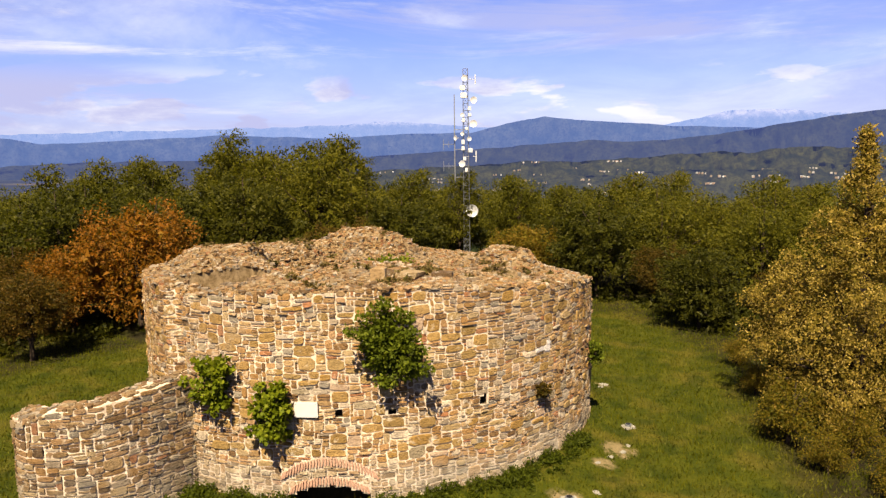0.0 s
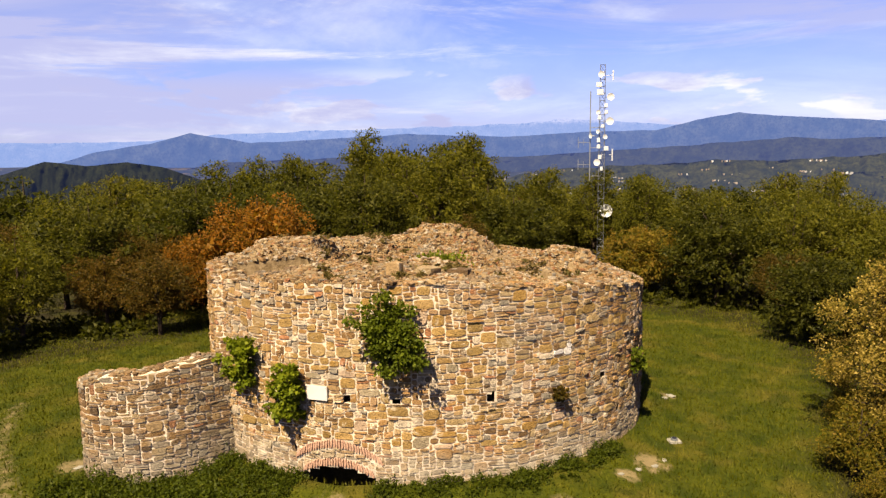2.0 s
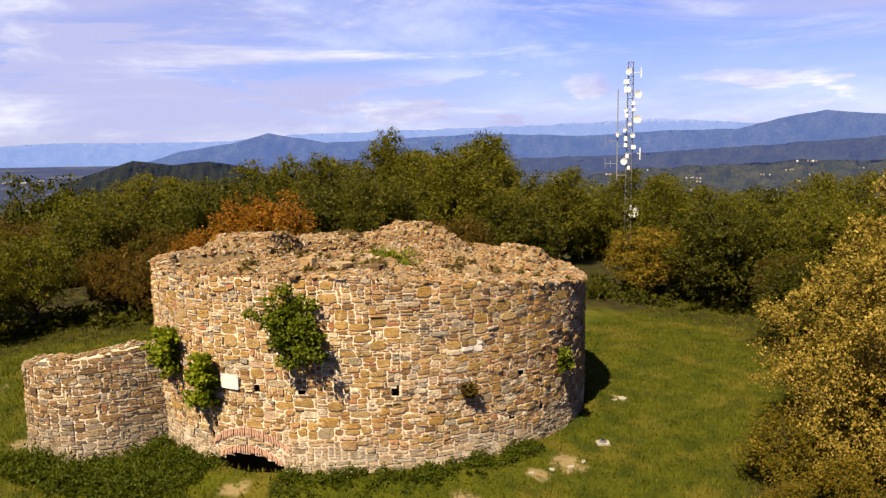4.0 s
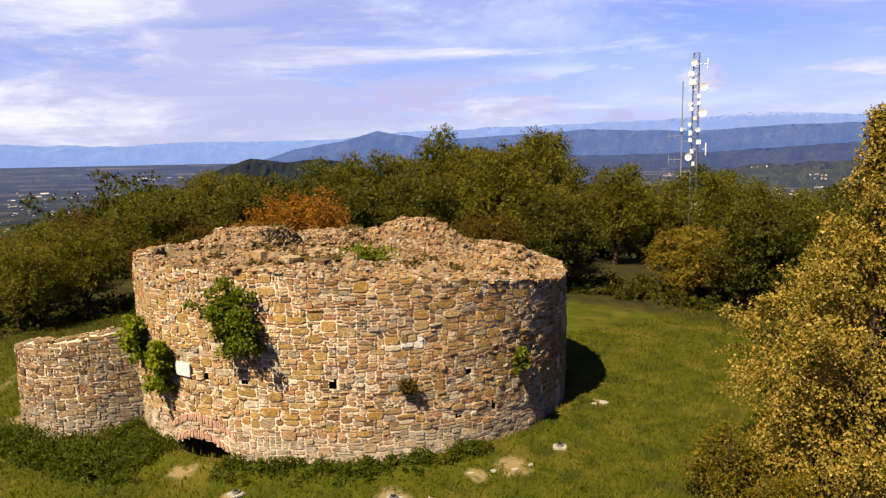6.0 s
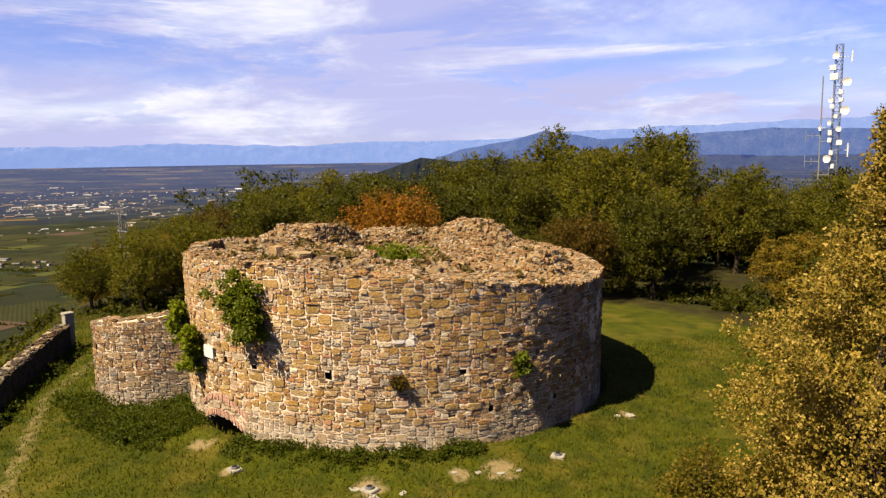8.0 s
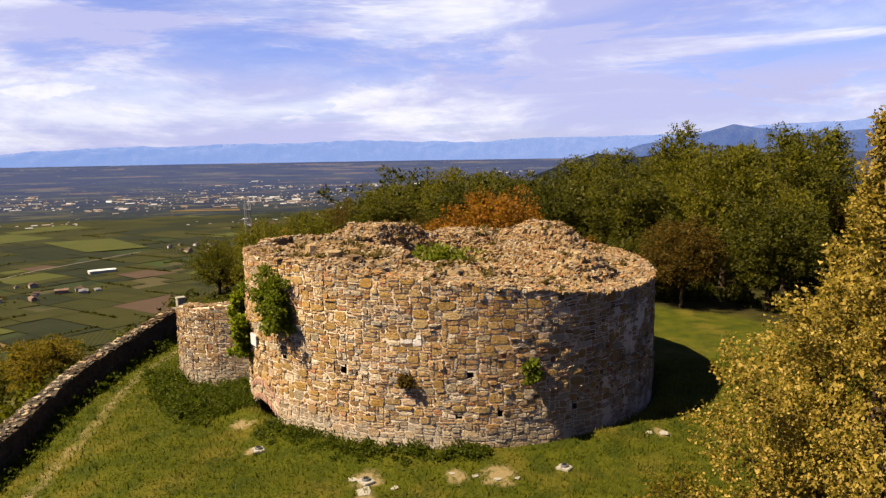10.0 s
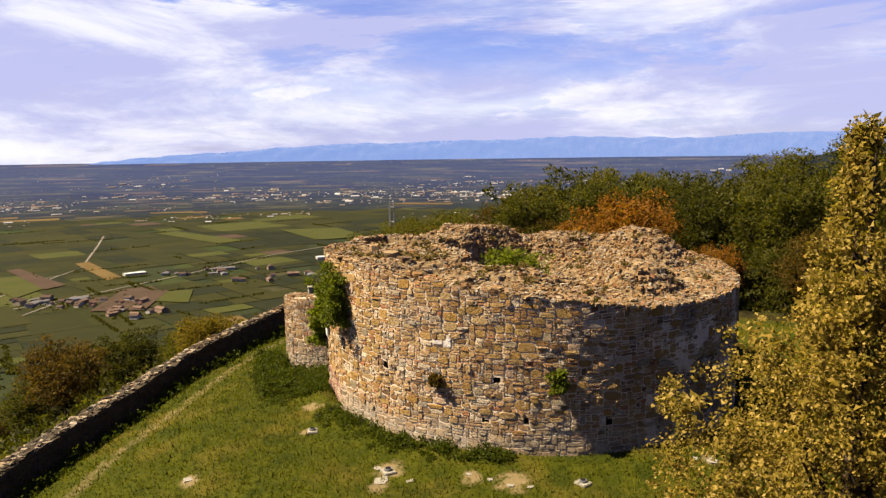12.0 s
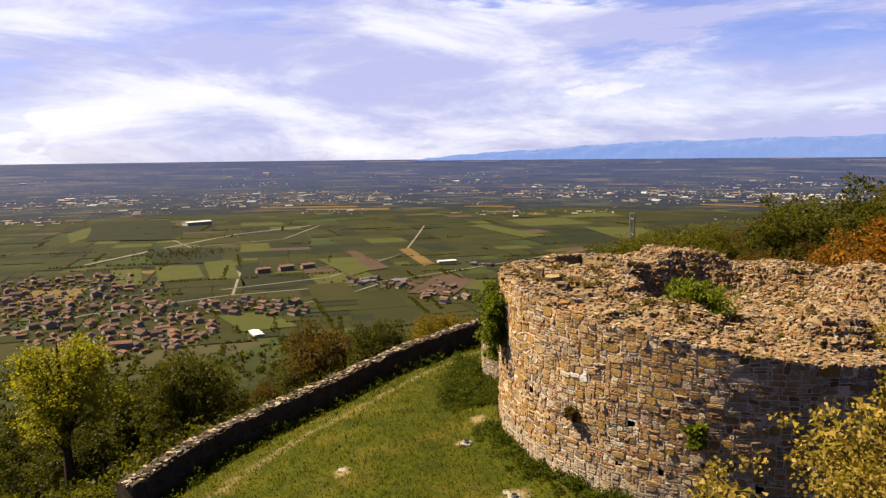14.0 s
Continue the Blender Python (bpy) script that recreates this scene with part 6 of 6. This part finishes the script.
def fields():
    """Parcels of the plain, split again and again along two directions."""
    rn = random.Random(29)
    kinds = (("vineyard", field_mat("vineyard rows", (0.056, 0.060, 0.010), (0.080, 0.078, 0.014), 0.055, 20)), ("vineyard_across", field_mat("vineyard rows across", (0.043, 0.050, 0.009), (0.064, 0.066, 0.011), 0.055, -70)),
             ("meadow", field_mat("light meadow", (0.088, 0.105, 0.018), (0.115, 0.120, 0.025))), ("ploughed_field", field_mat("ploughed earth", (0.11, 0.072, 0.046), (0.14, 0.092, 0.062))),
             ("stubble_field", field_mat("dry stubble", (0.20, 0.135, 0.042), (0.27, 0.18, 0.06))), ("dark_crop", field_mat("dark green crop", (0.022, 0.030, 0.009), (0.036, 0.042, 0.013))), ("lane", field_mat("pale gravel lane", (0.30, 0.27, 0.22), (0.40, 0.36, 0.30))))
    mesh = {n: ([], []) for n, _ in kinds}
    turn = radians(20)
    c, s = math.cos(turn), math.sin(turn)

    def patch(name, corners, n=2, lift=1.2):
        v, f = mesh[name]
        i = len(v)
        for a in range(n + 1):
            for b in range(n + 1):
                u = np.array(corners[0]) * (1 - a / n) * (1 - b / n) + np.array(corners[1]) * a / n * (1 - b / n) + np.array(corners[2]) * a / n * b / n + np.array(corners[3]) * (1 - a / n) * b / n
                v.append((u[0], u[1], ground_z(u[0], u[1]) + lift))
        for a in range(n):
            for b in range(n):
                q = i + a * (n + 1) + b
                f.append((q, q + n + 1, q + n + 2, q + 1))

    def split(u0, u1, v0, v1, level):
        w, h = u1 - u0, v1 - v0
        lim = 62 if (u0 + u1) / 2 > -1500 else 110
        if level > 0 and (max(w, h) > lim * 2.2 or (max(w, h) > lim and rn.random() < 0.75)):
            k = rn.uniform(0.32, 0.68)
            if w > h * rn.uniform(0.7, 1.5):
                split(u0, u0 + w * k, v0, v1, level - 1), split(u0 + w * k, u1, v0, v1, level - 1)
            else:
                split(u0, u1, v0, v0 + h * k, level - 1), split(u0, u1, v0 + h * k, v1, level - 1)
            return
        g = rn.choice((0.3, 0.6, 1.8))
        pts = []
        for u, v in ((u0 + g, v0 + g), (u1 - g, v0 + g), (u1 - g, v1 - g), (u0 + g, v1 - g)):
            u2, v2 = u + 14 * fbm(u * 0.004, v * 0.004, 1), v + 14 * fbm(u * 0.004, v * 0.004, 7)
            pts.append((u2 * c - v2 * s, u2 * s + v2 * c))
        mx, my = sum(p[0] for p in pts) / 4, sum(p[1] for p in pts) / 4
        r = math.hypot(mx, my)
        az = math.degrees(math.atan2(my, mx)) % 360
        if not (800 < r < 2780) or not 112 < az < 242 or rn.random() < 0.10:
            return
        name = rn.choices([n for n, _ in kinds[:6]], (7, 7, 1.3, 0.5, 0.2, 7))[0]
        patch(name, pts)

    split(-2900, -100, -2300, 2100, 15)
    # parcels round the town that stand out by their colour
    for name, pts in (("dark_crop", ((-1363, -705), (-1387, -574), (-1607, -647), (-1607, -836))), ("meadow", ((-1278, -746), (-1305, -699), (-1132, -609), (-1115, -647))),
                      ("meadow", ((-1334, -685), (-1349, -605), (-1206, -532), (-1159, -595))), ("meadow", ((-1387, -609), (-1426, -565), (-1190, -461), (-1189, -515))),
                      ("meadow", ((-904, -389), (-934, -332), (-844, -260), (-813, -321))), ("vineyard", ((-794, -454), (-904, -393), (-812, -352), (-722, -397))),
                      ("vineyard", ((-1138, -332), (-1165, -271), (-1023, -215), (-1001, -278))), ("meadow", ((-1913, -1222), (-2102, -1265), (-1870, -1122), (-1694, -1079)))):
        patch(name, pts, 3, rn.uniform(1.7, 2.1))
    for name, pts in (("ploughed_field", ((-1539, -349), (-1558, -332), (-1318, -217), (-1285, -244))), ("stubble_field", ((-1587, -238), (-1606, -215), (-1369, -135), (-1340, -155))),
                      ("meadow", ((-2124, -101), (-2174, -52), (-1853, 114), (-1803, 54))), ("meadow", ((-1428, -386), (-1469, -300), (-1330, -235), (-1222, -273))),
                      ("ploughed_field", ((-1069, -153), (-1225, -123), (-1197, -52), (-1048, -81))), ("meadow", ((-2074, 228), (-2061, 390), (-1787, 417), (-1787, 282))),
                      ("dark_crop", ((-2250, -1332), (-2343, -1126), (-1776, -847), (-1741, -1070))), ("meadow", ((-1186, -87), (-1188, -15), (-1081, -23), (-1120, -84)))):
        patch(name, pts, 3, rn.uniform(2.2, 2.8))
    # wide stubble fields farther out
    for a0, a1, r0, r1 in ((189, 195.5, 2800, 2930), (191.5, 199, 2960, 3060), (195.8, 202, 2860, 2930), (193, 197, 3090, 3160), (160, 165, 2960, 3060), (179, 183, 2860, 2960), (150, 154, 2700, 2800)):
        patch("stubble_field", [(r * math.cos(radians(a)), r * math.sin(radians(a))) for a, r in ((a0, r0), (a1, r0 + 60), (a1, r1), (a0, r1 - 40))], 6)
    for line, w in ((((-1347, -837), (-1628, -793), (-1906, -729), (-2136, -584)), 11.0), (((-751, -625), (-905, -574), (-1051, -423), (-1256, -486), (-1522, -662), (-1770, -851)), 4.5), (((-1091, -458), (-1213, -310), (-1523, -218), (-1898, -228), (-2131, -237)), 4.5),
                    (((-1615, -750), (-1792, -565), (-2144, -558)), 4.5), (((-1046, -424), (-1151, -228), (-1356, -29), (-1554, 150), (-1714, 383)), 4.5), (((-915, -351), (-1043, -252), (-1158, -207)), 3.5), (((-1301, -369), (-1445, -239), (-1523, -218)), 3.5)):
        for (ax, ay), (bx, by) in zip(line, line[1:]):
            d = Vector((bx - ax, by - ay)).normalized()
            n = Vector((-d.y, d.x)) * w / 2
            patch("lane", ((ax - n.x, ay - n.y), (bx - n.x, by - n.y), (bx + n.x, by + n.y), (ax + n.x, ay + n.y)), 6)
    for name, mat in kinds:
        v, f = mesh[name]
        ob = mesh_ob(name, [(x, y, z + (0.5 if name == "lane" else 0)) for x, y, z in v], f, mat)
        tagged(ob, {"lane": "pale lanes and roads between the fields"}.get(name, "parcels of " + name.replace("_", " ") + " on the plain"), "road" if name == "lane" else "field", kind="structure" if name == "lane" else "stuff")


fields()


def plain_trees():
    rng = np.random.default_rng(12)
    rn = random.Random(12)
    out = []
    for x, y in HOUSES:
        for _ in range(3):
            px, py = x + rn.gauss(0, 15), y + rn.gauss(0, 15)
            out.append(clump(rng, (px, py, ground_z(px, py)), rn.uniform(1.8, 3.4), 20, 2.2, 1.3))
    for k in range(260):
        az, r = rn.uniform(120, 236), 720 + 1700 * rn.random() ** 1.3
        x, y = r * math.cos(radians(az)), r * math.sin(radians(az))
        a = radians(20 + rn.choice((0, 90)) + rn.gauss(0, 5))
        for q in range(rn.randrange(6, 26)):
            px, py = x + q * 6.5 * math.cos(a), y + q * 6.5 * math.sin(a)
            out.append(clump(rng, (px, py, ground_z(px, py)), rn.uniform(2.0, 4.0), 16, 2.8, 1.1))
    # cypresses of the walled cemetery
    for q in range(110):
        px, py = -1500 + rn.gauss(0, 48), -705 + rn.gauss(0, 48)
        out.append(clump(rng, (px, py, ground_z(px, py)), 2.8, 32, 2.2, 4.5))
    tagged(quads_ob("plain_trees", np.concatenate(out), 3, LEAF["green"]), "garden trees, hedges and tree rows of the plain", "trees", kind="stuff")


plain_trees()

# ---------------------------------------------------------------- stones, piece by piece
face_tower()
lay_top()
face_wall(LOW, LOW_LINE, 0.75, low_top, -0.3, 61, "grey and tan rubble stones", True, GREY_PIECE, GREY_STONE, GREY_PIECE)
# the facing takes the darkened stone, shade put into its colour
face_wall(BOUND, WALL_LINE, 0.62, bound_top, -2.2, 71, "rubble stones darkened for shade", False, GREY_PIECE, SHADE_STONE, STONE_PIECE)
